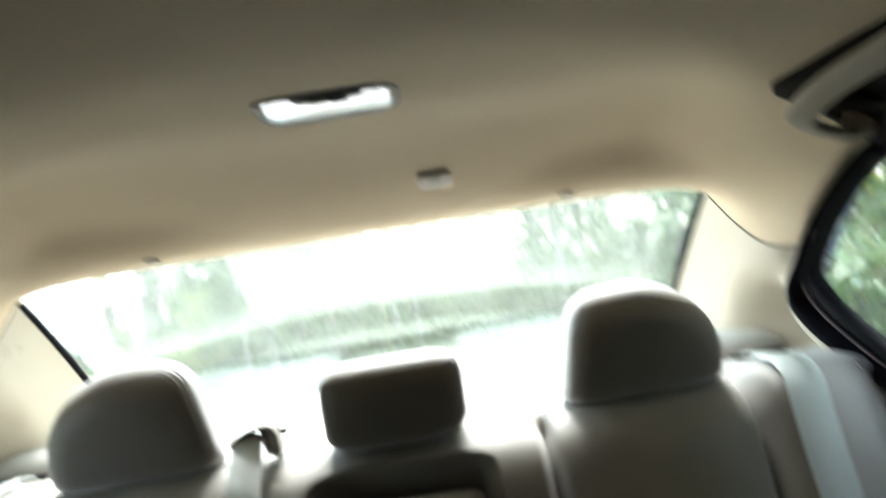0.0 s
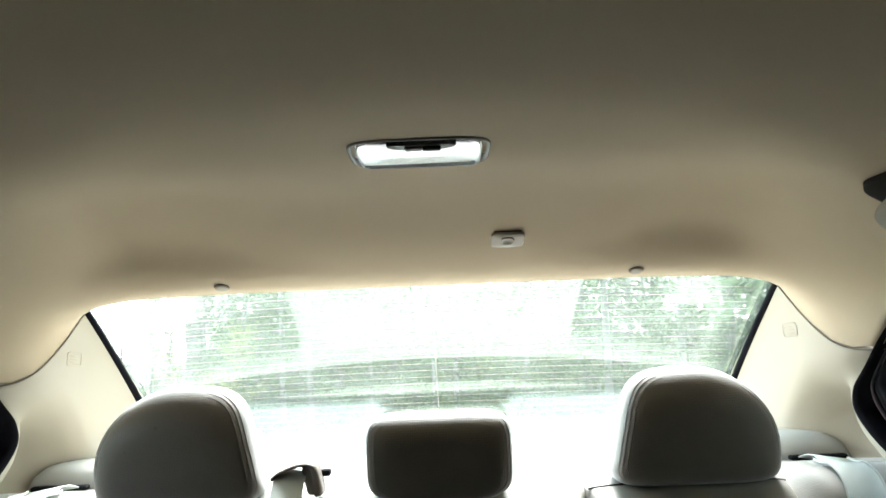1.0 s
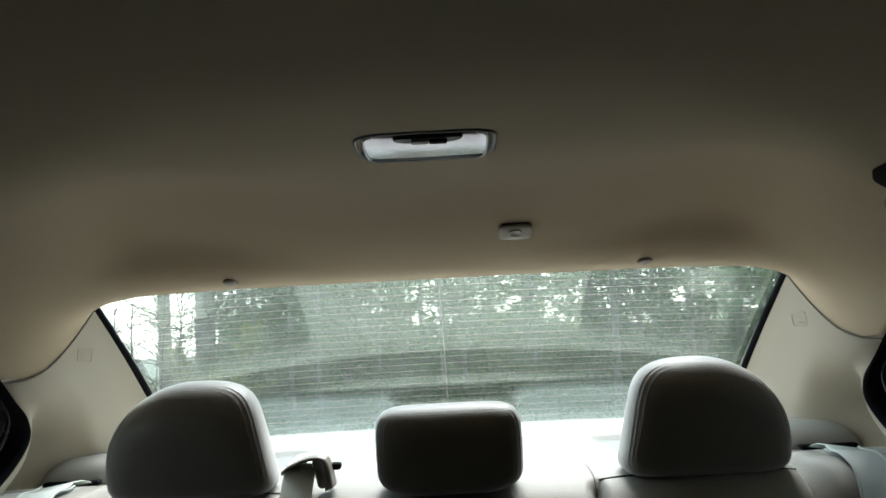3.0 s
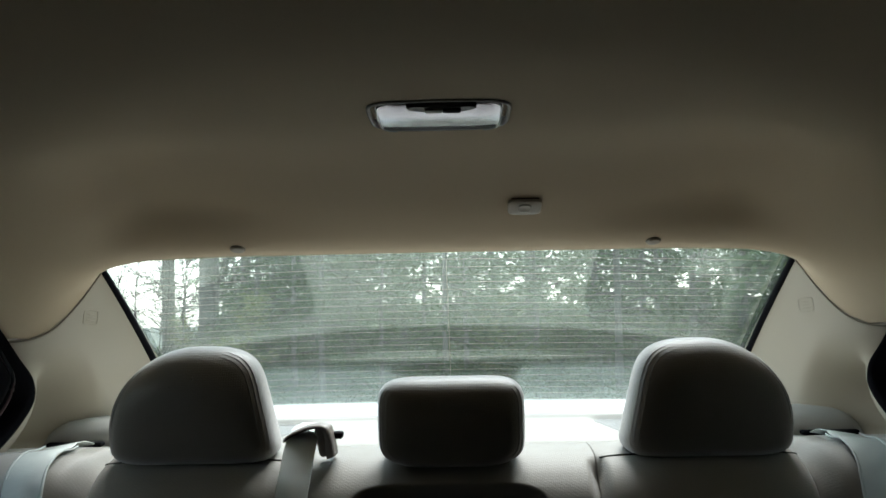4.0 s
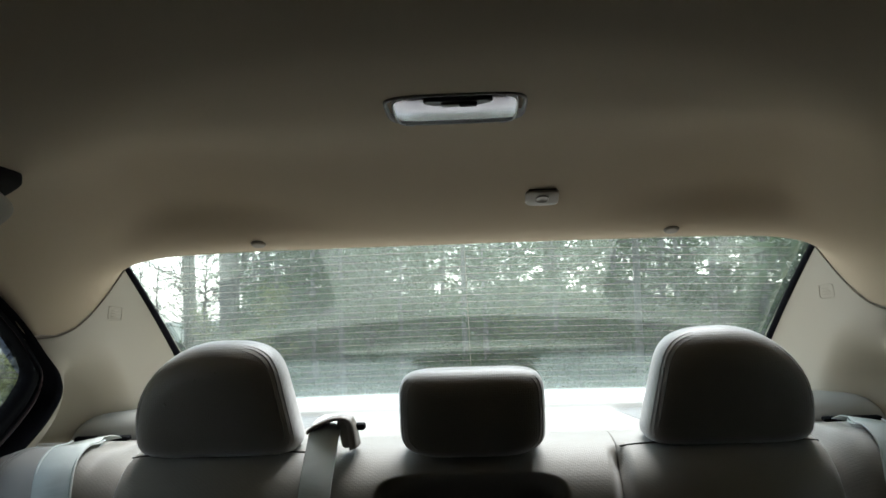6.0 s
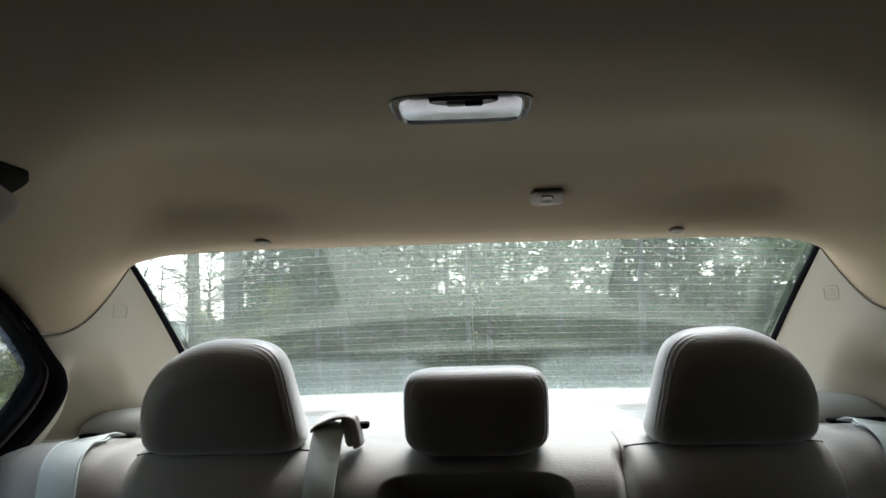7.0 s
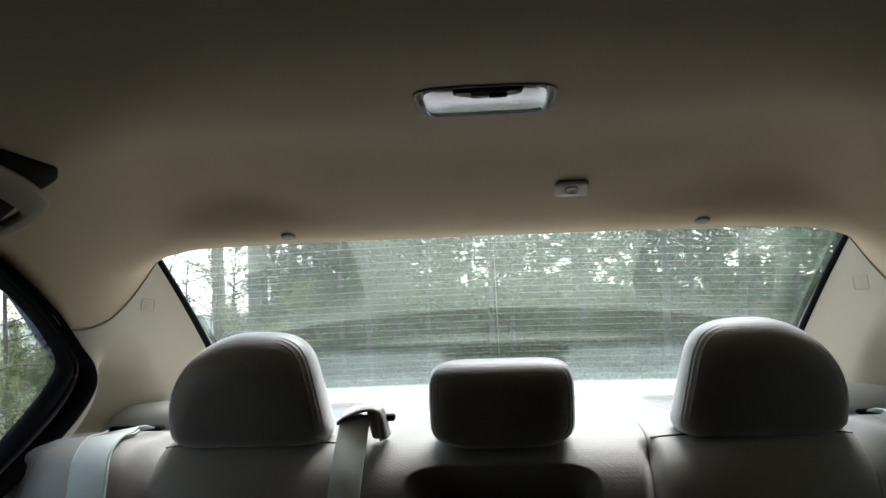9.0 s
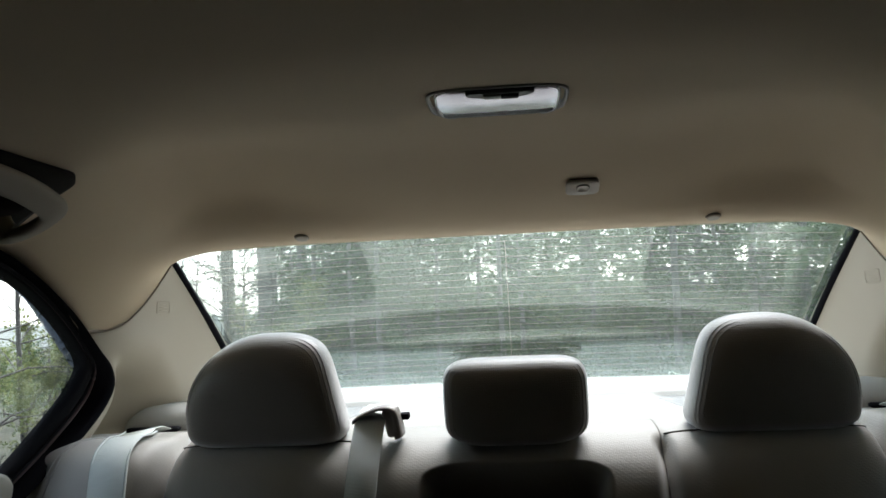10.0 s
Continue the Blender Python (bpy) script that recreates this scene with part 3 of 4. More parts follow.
def seat_part(name, bm, mat, label=""):
    bmesh.ops.translate(bm, vec=-ST, verts=bm.verts)
    return part(name, bm, mat, seat, label)


def groove(z):
    """The groove between the outer back cushion and the bolster, nearly upright."""
    return 0.534 - 0.10 * max(0.0, 0.90 - z)


def on_bolster(k, x, over, s):
    """A place on the bolster's face, over it by a little."""
    p, nrm = SEAT_PATH[k], seat_normal(k)
    a, b = groove(p.z) + 0.002, 0.772
    uu = min(0.98, max(0.02, (x - a) / (b - a)))
    fall = 1 - ease(0, 0.032, min(x - a, b - x))
    out = 0.052 * (0.1 + 0.9 * ease(16, 34, k)) * (4 * uu * (1 - uu)) ** 0.5 - 0.022 * fall**2 + over
    return p + nrm * out + Vector((s * x, 0, 0))


for s in (-1, 1):
    seat_part("back_cushion", seat_block(s * 0.222, lambda z: s * groove(z), puff=0.016, edge=0.018, nu=44, whole="a"), CLOTH)
    for inner in (True, False):
        bm = seat_block(lambda z: s * (groove(z) + 0.002), lambda z: s * 0.772, puff=0.052, edge=0.032, nu=44)
        spare = [f for f in bm.faces if (abs(f.calc_center_median().x) < 0.592) != inner]
        bmesh.ops.delete(bm, geom=spare, context="FACES")
        seat_part("bolster_edge" if inner else "bolster", bm, CLOTH if inner else CLOTH_SMOOTH)
    # cross seam under the head restraint and the bolster's double stitching
    k = 24
    line = [SEAT_PATH[k] + seat_normal(k) * (0.0075 - 0.006 * (1 - t) ** 9 - 0.005 * t**9) + Vector((s * (0.226 + 0.296 * t), 0, 0)) for t in (i / 40 for i in range(41))]
    seat_part("cross_seam", tube(line, 0.0016, 6), CREASE_SHADE)
    for off in (0.0, 0.008):
        line = [on_bolster(kk, 0.655 + 0.0017 * (kk - 20) + off, 0.0006, s) for kk in range(20, 58)]
        seat_part("stitching", tube(line, 0.0010, 5), THREAD_PALE)


def armrest_bay(x, k):
    """The bay for the armrest: an arch with rounded shoulders, sunk into the middle of the backrest."""
    half = 0.134 * (1 - max(0.0, (38 - k) / 6.5) ** 3.2) ** 0.31 if k > 31.6 else 0.0
    return 0.085 * ease(half + 0.006, half - 0.014, abs(x)) * ease(31.6, 35.0, k) if half > 0.0 else 0.0


seat_part("centre_cushion", seat_block(-0.220, 0.220, puff=0.005, edge=0.022, nu=150, back=0.12, dent=armrest_bay, whole="ab", step=0.25), CLOTH)
seat_part("armrest", seat_block(-0.116, 0.116, first=38, last=60, puff=0.012, edge=0.03, lift=-0.008, nu=30), CLOTH_SMOOTH, "folded-up centre armrest")


# ---- head restraints ----
def outer_outline(s):
    """Domed outline: the outer side an arc, the inner side nearly straight, small rounded corners below."""
    low, tall, pts = -0.053, 0.137, []
    for k in range(25):
        a = math.pi / 2 * k / 24
        pts.append((0.127 * math.cos(a), low + tall * math.sin(a)))
    for k in range(1, 25):
        zz = 1 - (k / 24) ** 2
        pts.append((-(0.124 - 0.026 * zz) * (1 - zz**7) ** 0.34, low + tall * zz))
    for k in range(1, 24):
        t = math.pi * (1 + k / 24)
        c, n = math.cos(t), math.sin(t)
        pts.append((math.copysign(abs(c) ** 0.32, c) * 0.1265, low - 0.040 * abs(n) ** 0.55))

    def f(a):
        q = (a % math.tau) / math.tau * len(pts)
        i, t = int(q) % len(pts), q - int(q)
        (x0, z0), (x1, z1) = pts[i], pts[(i + 1) % len(pts)]
        return (s * (x0 + (x1 - x0) * t), z0 + (z1 - z0) * t)

    return f


TILT, CROWN, CURL = -0.20, 0.24, 0.034  # the head restraints lean forward and round off at the top


def pillow_point(outline, centre, depth, firm, angle, s):
    """A place on the front of a pillow: along its outline, at the share s of its size."""
    p = outline(angle)
    a = math.asin(min(1.0, s ** (1 / (firm + CROWN * max(0.0, p[1] / 0.085) - 0.4 * firm * min(1.0, max(0.0, -p[1] / 0.085))))))
    return Vector(centre) + Vector((p[0] * s, -abs(math.cos(a)) ** 0.75 * depth / 2 + TILT * p[1] * s + CURL * max(0.0, p[1] * s / 0.085) ** 2, p[1] * s))


def head_restraint(x, z, outline, depth, y, label, seams, tall, firm):
    hr = thing("head_restraint", label, "head restraint", "rear head restraints", at=(x, y, z - tall))
    # cushion cloth carries the front's shade as a darker colour
    part("cushion", pillow(outline, (0, 0, tall), depth, firm, lean=TILT, tall=0.085, crown=CROWN, curl=CURL), HEADCLOTH_SHADED, hr)
    for a0, a1 in seams:
        for s in (0.865, 0.915, 0.950) if a0 > 1 else (0.90, 0.945):
            line = [pillow_point(outline, (0, 0, tall), depth, firm, a0 + (a1 - a0) * i / 39, s) for i in range(40)]
            part("stitching", tube(line, [0.0010 * min(1.0, 0.15 + i / 9, 0.15 + (39 - i) / 9) for i in range(40)], 5), THREAD, hr)
    for px in (-0.05, 0.05) if tall > 0.07 else ():
        part("post", tube([(px, 0.01, -0.03), (px, 0.01, 0.03)], 0.006, 10), REFLECTOR, hr)
    return hr


for s in (-1, 1):
    f = outer_outline(s)
    seams = ((math.tau * 0.385, math.tau * 0.72), (math.tau * 0.01, math.tau * 0.21))
    head_restraint(s * (0.3865 + 0.0015 * s), 1.052, f, 0.115, 1.205, "domed pale grey cloth rear head restraint", seams, 0.085, 0.34)


stained = [o for o in scene.objects if o.name.startswith("head_restraint") and o.type == "EMPTY" and o.location.x < 0][0]
for x, z, r in ((-0.066, -0.004, 0.0030), (-0.020, 0.030, 0.0022), (0.012, 0.041, 0.0018)):
    f = outer_outline(-1)
    spot_angle = min((k * math.tau / 720 for k in range(720)), key=lambda a: abs(math.atan2(f(a)[1], f(a)[0]) - math.atan2(z, x)))
    share = math.hypot(x, z) / math.hypot(*f(spot_angle))
    p = pillow_point(f, (0, 0, 0.085), 0.115, 0.34, spot_angle, share)
    part("stain", loft([[p + Vector((r * k * math.cos(a), -d, r * k * 1.2 * math.sin(a))) for a in (math.tau * q / 14 for q in range(14))] for k, d in ((1.0, -0.001), (0.9, 0.0003), (0.2, 0.0004))]), STAIN, stained)


def centre_outline(a):
    c, n = math.cos(a), math.sin(a)
    w = 0.109 * (1 - 0.21 * max(0.0, -n) ** 2.2)
    return (math.copysign(abs(c) ** 0.34, c) * w, math.copysign(abs(n) ** 0.38, n) * 0.066)


head_restraint(0.005, 1.020, centre_outline, 0.10, 1.185, "low square pale grey cloth centre head restraint", ((-0.75, 0.80), (math.pi + 0.75, math.pi - 0.80)), 0.066, 0.30)


# ---- seat belts ----
def webbing(points, width, out, n=50):
    """A flat strap along points; width runs across, out is its facing."""
    pts = curve_through(points, n)
    rings = []
    for i, p in enumerate(pts):
        way = (pts[min(i + 1, n - 1)] - pts[max(i - 1, 0)]).normalized()
        nrm = (Vector(out) - way * way.dot(Vector(out))).normalized()
        side = way.cross(nrm)
        ring = [p + side * (width * a) + nrm * b for a, b in ((-0.5, 0), (-0.47, 0.0013), (0.47, 0.0013), (0.5, 0), (0.47, -0.0007), (-0.47, -0.0007))]
        rings.append(ring)
    return loft(rings)


for s in (-1, 1):
    belt = thing("seat_belt", "pale grey-green seat belt webbing over the bench bolster", "seat belt", "rear seat belts", at=(s * 0.61, 1.39, 0.965))
    B = Vector((s * 0.61, 1.39, 0.965))
    pts = [(s * 0.642, 1.396, 0.944), (s * 0.641, 1.378, 0.959)] + [on_bolster(k, 0.634 - 0.030 * ease(8, 26, k) - 0.020 * ease(26, 46, k), 0.0045, s) for k in range(9, 58, 6)]
    part("webbing", webbing([Vector(p) - B for p in pts], 0.057, (0, -0.6, 0.8)), WEB, belt)
    for side in (-1, 1):
        part("selvedge", webbing([Vector(p) - B + Vector((side * 0.0268, 0, 0.0006)) for p in pts[3:]], 0.0035, (0, -0.6, 0.8)), WEB, belt, "tight woven belt edge")
centre_belt = thing("seat_belt", "pale centre seat belt threaded through a dark plastic guide", "seat belt", "rear seat belts", at=(-0.21, 1.21, 0.975))
B = Vector((-0.21, 1.21, 0.975))
pts = [(-0.212, 1.235, 0.985), (-0.216, 1.215, 1.004), (-0.219, 1.185, 0.994), (-0.221, 1.150, 0.962), (-0.224, 1.115, 0.915), (-0.228, 1.075, 0.83), (-0.232, 0.99, 0.63), (-0.236, 0.90, 0.40)]
part("webbing", webbing([Vector(p) - B for p in pts], 0.047, (0, -0.7, 0.7)), WEB, centre_belt)
arch = curve_through([(-0.247, 1.20, 0.994), (-0.236, 1.20, 1.002), (-0.212, 1.20, 1.012), (-0.190, 1.20, 1.014), (-0.181, 1.20, 1.004), (-0.176, 1.20, 0.970)], 30)
rings = []
for i, p in enumerate(arch):
    t = i / 29
    w, th = 0.016 + 0.010 * t, 0.0035 + 0.004 * ease(0.5, 1, t)
    nrm = Vector((0.9 * t - 0.2, 0, 1 - 0.8 * t)).normalized()
    rings.append([p - B + Vector((0, a * w, 0)) + nrm * (b * th) for a, b in ((-1, -0.6), (-1, 0.6), (-0.6, 1), (0.6, 1), (1, 0.6), (1, -0.6), (0, -1))])
part("guide", loft(rings), TAUPE, centre_belt, "dark taupe plastic belt guide")
part("guide_cheek", rounded_box((0.026, 0.030, 0.046), Vector((-0.186, 1.205, 0.992)) - B, 0.007, 3, (0, -12, 0)), TAUPE, centre_belt)
part("guide_clip", rounded_box((0.016, 0.02, 0.010), Vector((-0.169, 1.215, 0.998)) - B, 0.003), BLACK, centre_belt, "small black clip")


# ---- fittings on the headliner ----
def on_lining(x, y):
    e = 0.004
    dx, dy = (lining(x + e, y) - lining(x - e, y)) / (2 * e), (lining(x, y + e) - lining(x, y - e)) / (2 * e)
    z = Vector((-dx, -dy, 1)).normalized()
    xa = Vector((1, 0, dx)).normalized()
    ya = z.cross(xa)
    m = Matrix((xa, ya, z)).transposed().to_4x4()
    m.translation = (x, y, lining(x, y))
    return m


def lozenge(w, d, n=64, e=0.35):
    return [(math.copysign(abs(math.cos(a)) ** e, math.cos(a)) * w / 2, math.copysign(abs(math.sin(a)) ** e, math.sin(a)) * d / 2) for a in (math.tau * k / n for k in range(n))]


lamp = thing("dome_lamp", "clear ribbed ceiling lamp with a dark switch, unlit", "ceiling lamp")
lamp.matrix_world = pose(0.003, 0.760, lining(0.003, 0.760) - 0.0008, -2.2)
shape = lozenge(0.145, 0.118, e=0.44)
part("bezel", loft([[(x * k, y * k, z) for x, y in shape] for k, z in ((1.0, 0.006), (1.0, -0.0008), (0.985, -0.0020), (0.955, -0.0020), (0.93, 0.003))], True, False), TAUPE, lamp, "grey plastic rim")
part("back_plate", loft([[(x * k, y * k, z) for x, y in shape] for k, z in ((0.94, 0.003), (0.94, 0.001))]), REFLECTOR, lamp)


def lens_outline(k, n=72):
    """The lens: straight in front, rounded at the back."""
    out = []
    for i in range(n):
        a = math.tau * i / n
        e = 0.30 + 0.12 * ease(-0.4, 0.6, math.sin(a))
        out.append((0.0640 * k * math.copysign(abs(math.cos(a)) ** e, math.cos(a)), 0.0505 * k * math.copysign(abs(math.sin(a)) ** e, math.sin(a))))
    return out


part("lens", loft([[(x, y, z + 0.0050 * (1 - ease(-0.056, 0.0, y))) for x, y in lens_outline(k)] for k, z in ((1.0, 0.003), (1.0, -0.0030), (0.985, -0.0044), (0.95, -0.0052), (0.85, -0.0056), (0.7, -0.0058), (0.5, -0.0058), (0.3, -0.0058), (0.05, -0.0058))]), REFLECTOR, lamp, "silvery clear lens")
for y, half in ((0.030, 0.0585), (0.039, 0.0545)):
    part("rib", tube([(half * q, y - 0.0012 * q * q, -0.0060) for q in (k / 8 - 1 for k in range(17))], 0.0009, 6), LENS, lamp, "fine moulded rib")
for s in (-1, 1):
    bead = [(s * x, y, -0.0054 + 0.0050 * (1 - ease(-0.056, 0.0, y))) for x, y in lens_outline(0.968, 72)[-12:] + lens_outline(0.968, 72)[:13]]
    part("end_bead", tube(bead, 0.0010, 6), LENS, lamp, "bright edge of the lens")
hood = [(0.034 * math.cos(q), -0.046 + 0.022 * abs(math.sin(q)) ** 0.6) for q in (math.pi * k / 24 for k in range(25))]
part("switch_plate", loft([[(x * k + 0.003, -0.046 + (y + 0.046) * k, z) for x, y in hood] for k, z in ((1.0, -0.001), (1.0, -0.0036), (0.93, -0.0042), (0.80, -0.0036), (0.4, -0.0034))]), SMOKE, lamp, "smoked recess round the switch")
part("switch", rounded_box((0.018, 0.012, 0.004), (0.013, -0.033, -0.0040), 0.0018, 3), BLACK, lamp, "dark end of the rocker switch")
part("switch", rounded_box((0.018, 0.012, 0.004), (-0.005, -0.033, -0.0038), 0.0018, 3), TAUPE, lamp, "grey end of the rocker switch")

plate = thing("belt_plate", "small cream plastic cover plate on the headliner", "cover plate")
plate.matrix_world = on_lining(0.1135, 1.082)
part("cover", loft([[(x * k, y * k, z) for x, y in lozenge(0.047, 0.038, 48, 0.42)] for k, z in ((1.0, 0.004), (1.0, -0.002), (0.97, -0.0036), (0.92, -0.0042), (0.5, -0.0045), (0.02, -0.0045))]), PLATE, plate)
part("button", loft([[(x * k, y * k, z) for x, y in lozenge(0.019, 0.020, 24, 0.7)] for k, z in ((1.0, -0.004), (0.95, -0.0056), (0.8, -0.0060), (0.6, -0.0050), (0.05, -0.0046))]), PLATE, plate)
# a dark rod paints the shade along the cover's front edge
part("shadow_gap", tube([(-0.019, -0.0190, -0.0004), (0.019, -0.0190, -0.0004)], 0.0011, 6), CREASE_SHADE, plate)

for s in (-1, 1):
    hook = thing("trim_button", "round cream plastic button holding the headliner edge", "trim button", "headliner buttons")
    hook.matrix_world = on_lining(s * 0.315, 1.190)
    part("cap", loft([[(0.0105 * k * math.cos(a), 0.0105 * k * math.sin(a), z) for a in (math.tau * j / 28 for j in range(28))] for k, z in ((1.0, 0.002), (1.0, -0.0014), (0.93, -0.0028), (0.75, -0.0035), (0.4, -0.0038), (0.05, -0.0038))]), PLATE, hook)
    part("rim", tube([(0.0110 * math.cos(a), 0.0110 * math.sin(a), -0.0002) for a in (math.tau * j / 28 for j in range(29))], 0.0007, 6), SEAMLINE, hook)

    # grab handle above the door
    grab = thing("grab_handle", "folded beige plastic grab handle above the door", "grab handle", "grab handles", at=(s * 0.53, 0.72, 1.31))
    G = Vector((s * 0.53, 0.72, 1.31))
    bar = curve_through([(x, y, lining(x, y) - d) for x, y, d in ((0.574, 0.806, 0.004), (0.569, 0.818, 0.028), (0.549, 0.825, 0.040), (0.521, 0.821, 0.043), (0.503, 0.805, 0.041), (0.495, 0.760, 0.034), (0.493, 0.70, 0.027), (0.492, 0.60, 0.022), (0.495, 0.53, 0.014), (0.51, 0.50, 0.016), (0.55, 0.50, 0.004))], 80)
    rings = []
    for i, p in enumerate(bar):
        way = (bar[min(i + 1, 79)] - bar[max(i - 1, 0)]).normalized()
        out = Vector((-0.55, 0, -0.83))
        out = (out - way * way.dot(out)).normalized()
        wide = way.cross(out)
        rings.append([Vector((s * q.x, q.y, q.z)) - G for q in (p + out * (0.0065 * math.copysign(abs(math.sin(a)) ** 0.7, math.sin(a))) + wide * (0.0165 * math.copysign(abs(math.cos(a)) ** 0.7, math.cos(a))) for a in (math.tau * j / 16 for j in range(16)))])
    part("grip", loft(rings), GRIP, grab)
    # a thin near-black pad under the lining paints the shade round the grip
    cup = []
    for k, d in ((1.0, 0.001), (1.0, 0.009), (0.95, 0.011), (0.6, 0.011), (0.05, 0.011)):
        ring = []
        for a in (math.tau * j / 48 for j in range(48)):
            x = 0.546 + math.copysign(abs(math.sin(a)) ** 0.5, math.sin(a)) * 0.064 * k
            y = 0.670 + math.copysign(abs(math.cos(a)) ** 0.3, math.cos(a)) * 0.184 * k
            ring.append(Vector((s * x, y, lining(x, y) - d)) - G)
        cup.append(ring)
    part("cup", loft(cup), CUP_SHADE, grab, "near-black pad painting the shade behind the grip")
    # added block, near-black, hides the bright gap at the grip's end
    part("mount", rounded_box((0.056, 0.070, 0.018), Vector((s * 0.570, 0.785, lining(0.560, 0.785) - 0.010)) - G, 0.007, 3, (0, s * 14, 0)), CUP_SHADE, grab, "near-black block added to fill the gap behind the grip")

# ---- plain walls that close the cabin ----
floor = part("floor", rounded_box((1.46, 2.4, 0.06), (0, 0.15, 0.25), 0.01, 2), CARPET)
tagged(floor, "dark carpeted cabin floor", "floor", kind="structure")
# added dark walls shut out light where windscreen and front windows would be
wall_front = part("wall_front", rounded_box((1.46, 0.05, 1.16), (0, -1.08, 0.80), 0.01, 2), DARKWALL)
tagged(wall_front, "unseen plain dark wall added to close the cabin front", "wall", kind="structure")
for side, name in ((-1, "wall_left"), (1, "wall_right")):
    w = part(name, sheet(lambda u, v, s=side: Vector((s * side_x(0.84 + 0.46 * v), -1.06 + 1.82 * u, 0.84 + 0.46 * v)), 12, 8, (side * 0.04, 0, 0)), DARKWALL)
    tagged(w, "unseen plain dark wall added to close the cabin side", "wall", kind="structure")

# ---- the car's outer skin ----
body = thing("car_body", "grey painted sedan body seen through the rear window", "car body", kind="structure", at=(0, 1.0, 0.0))
C = Vector((0, 1.0, 0))


def deck(u, v):
    s = 2 * u - 1
    edge = 2.47 - 0.16 * s * s
    start = 1.885 - 0.06 * s * s
    y = start + (edge - start) * v
    z = 0.948 - 0.085 * v - 0.02 * s * s * v - 0.05 * abs(s) ** 8
    return Vector((s * 0.80, y, z)) - C


part("trunk_lid", sheet(deck, 48, 24, (0, 0, -0.02)), PAINT, body, "glossy grey boot lid")
part("trunk_lip", tube([deck(k / 40, 1.0) + Vector((0, 0.004, -0.006)) for k in range(41)], 0.014, 10), PAINT, body)
part("tail_panel", sheet(lambda u, v: deck(u, 1.0) + Vector((0, 0.02 + 0.06 * math.sin(math.pi * v), -0.80 * v)), 30, 14, (0, -0.03, 0)), PAINT, body)
part("roof_panel", sheet(lambda u, v: Vector((-0.68 + 1.36 * u, -1.1 + 2.40 * v, lining(0.9 * (-0.648 + 1.296 * u), -1.05 + 2.33 * v) + 0.045)) - C, 40, 40, (0, 0, 0.01)), PAINT, body)
for side in (-1, 1):
    rail = [Vector((side * (side_x(height_through(SIDELINE, y)) + 0.040), y, height_through(SIDELINE, y) + 0.036)) - C for y in (-1.05 + 2.30 * k / 40 for k in range(41))]
    part("roof_rail", tube(rail, 0.026, 10), DOORPAINT, body)
    part("rear_quarter", sheet(lambda u, v, s=side: Vector((s * (0.60 + 0.14 * v + 0.10 * u * v), 1.25 + (0.12 + 0.52 * v) * u, 1.29 - 0.03 * u - (0.33 - 0.0 * u) * v)) - C, 16, 16, (side * 0.02, 0, 0)), PAINT, body)
    part("body_side", sheet(lambda u, v, s=side: Vector((s * (0.80 + 0.06 * math.sin(math.pi * (0.15 + 0.8 * v))), -1.15 + 3.50 * u, 0.0 + 0.94 * v)) - C, 30, 16, (-side * 0.02, 0, 0)), PAINT, body)
    part("shoulder", sheet(lambda u, v, s=side: Vector((s * (0.748 + 0.08 * v), -1.15 + 3.2 * u, 0.90 + 0.04 * (1 - v))) - C, 20, 6, (0, 0, -0.02)), PAINT, body)


# ---- the ground and the far hills ----
def ground_height(x, y):
    r = max(0.0, math.hypot(x, y - 0.8) - 4.5)
    z = -0.075 * min(r, 45) - 0.052 * max(0.0, r - 45)
    return z + 0.05 * min(1, r / 4) * noise.noise(Vector((x * 0.4, y * 0.4, 0))) + min(1.0, r / 60) * 0.8 * noise.noise(Vector((x * 0.05, y * 0.05, 3)))


def ground_mesh():
    radii = [0.0] + [0.7 * 1.14**k for k in range(67)]
    verts, faces, n = [(0, 0.8, 0)], [], 96
    for r in radii[1:]:
        for k in range(n):
            a = math.tau * k / n
            x, y = r * math.cos(a), 0.8 + r * math.sin(a)
            verts.append((x, y, ground_height(x, y)))
    for k in range(n):
        faces.append((0, 1 + k, 1 + (k + 1) % n))
    for j in range(len(radii) - 2):
        for k in range(n):
            a, b = 1 + j * n + k, 1 + j * n + (k + 1) % n
            faces.append((a, a + n, b + n, b))
    return verts, faces


ground = raw("ground", *ground_mesh(), EARTH, smooth=True)
tagged(ground, "wooded hillside ground covered with leaf litter and moss", "ground", kind="structure")


def hill_mesh():
    verts, faces, n, rows = [], [], 240, 10
    for j in range(rows + 1):
        for k in range(n):
            a = math.tau * k / n
            r = 900 + 35 * j
            x, y = r * math.cos(a), r * math.sin(a)
            top = 21 + 7.0 * noise.noise(Vector((math.cos(a) * 2, math.sin(a) * 2, 5))) + 2.5 * noise.noise(Vector((math.cos(a) * 40, math.sin(a) * 40, j * 0.7)))
            verts.append((x, y, -52.0 + top * math.sin(math.pi * j / rows * 0.9)))
    for j in range(rows):
        for k in range(n):
            a, b = j * n + k, j * n + (k + 1) % n
            faces.append((a, a + n, b + n, b))
    return verts, faces


hills = raw("backdrop", *hill_mesh(), HILLS_HAZED, smooth=True)
tagged(hills, "distant wooded ridge across the valley, haze painted into its colour", "hills", kind="structure")


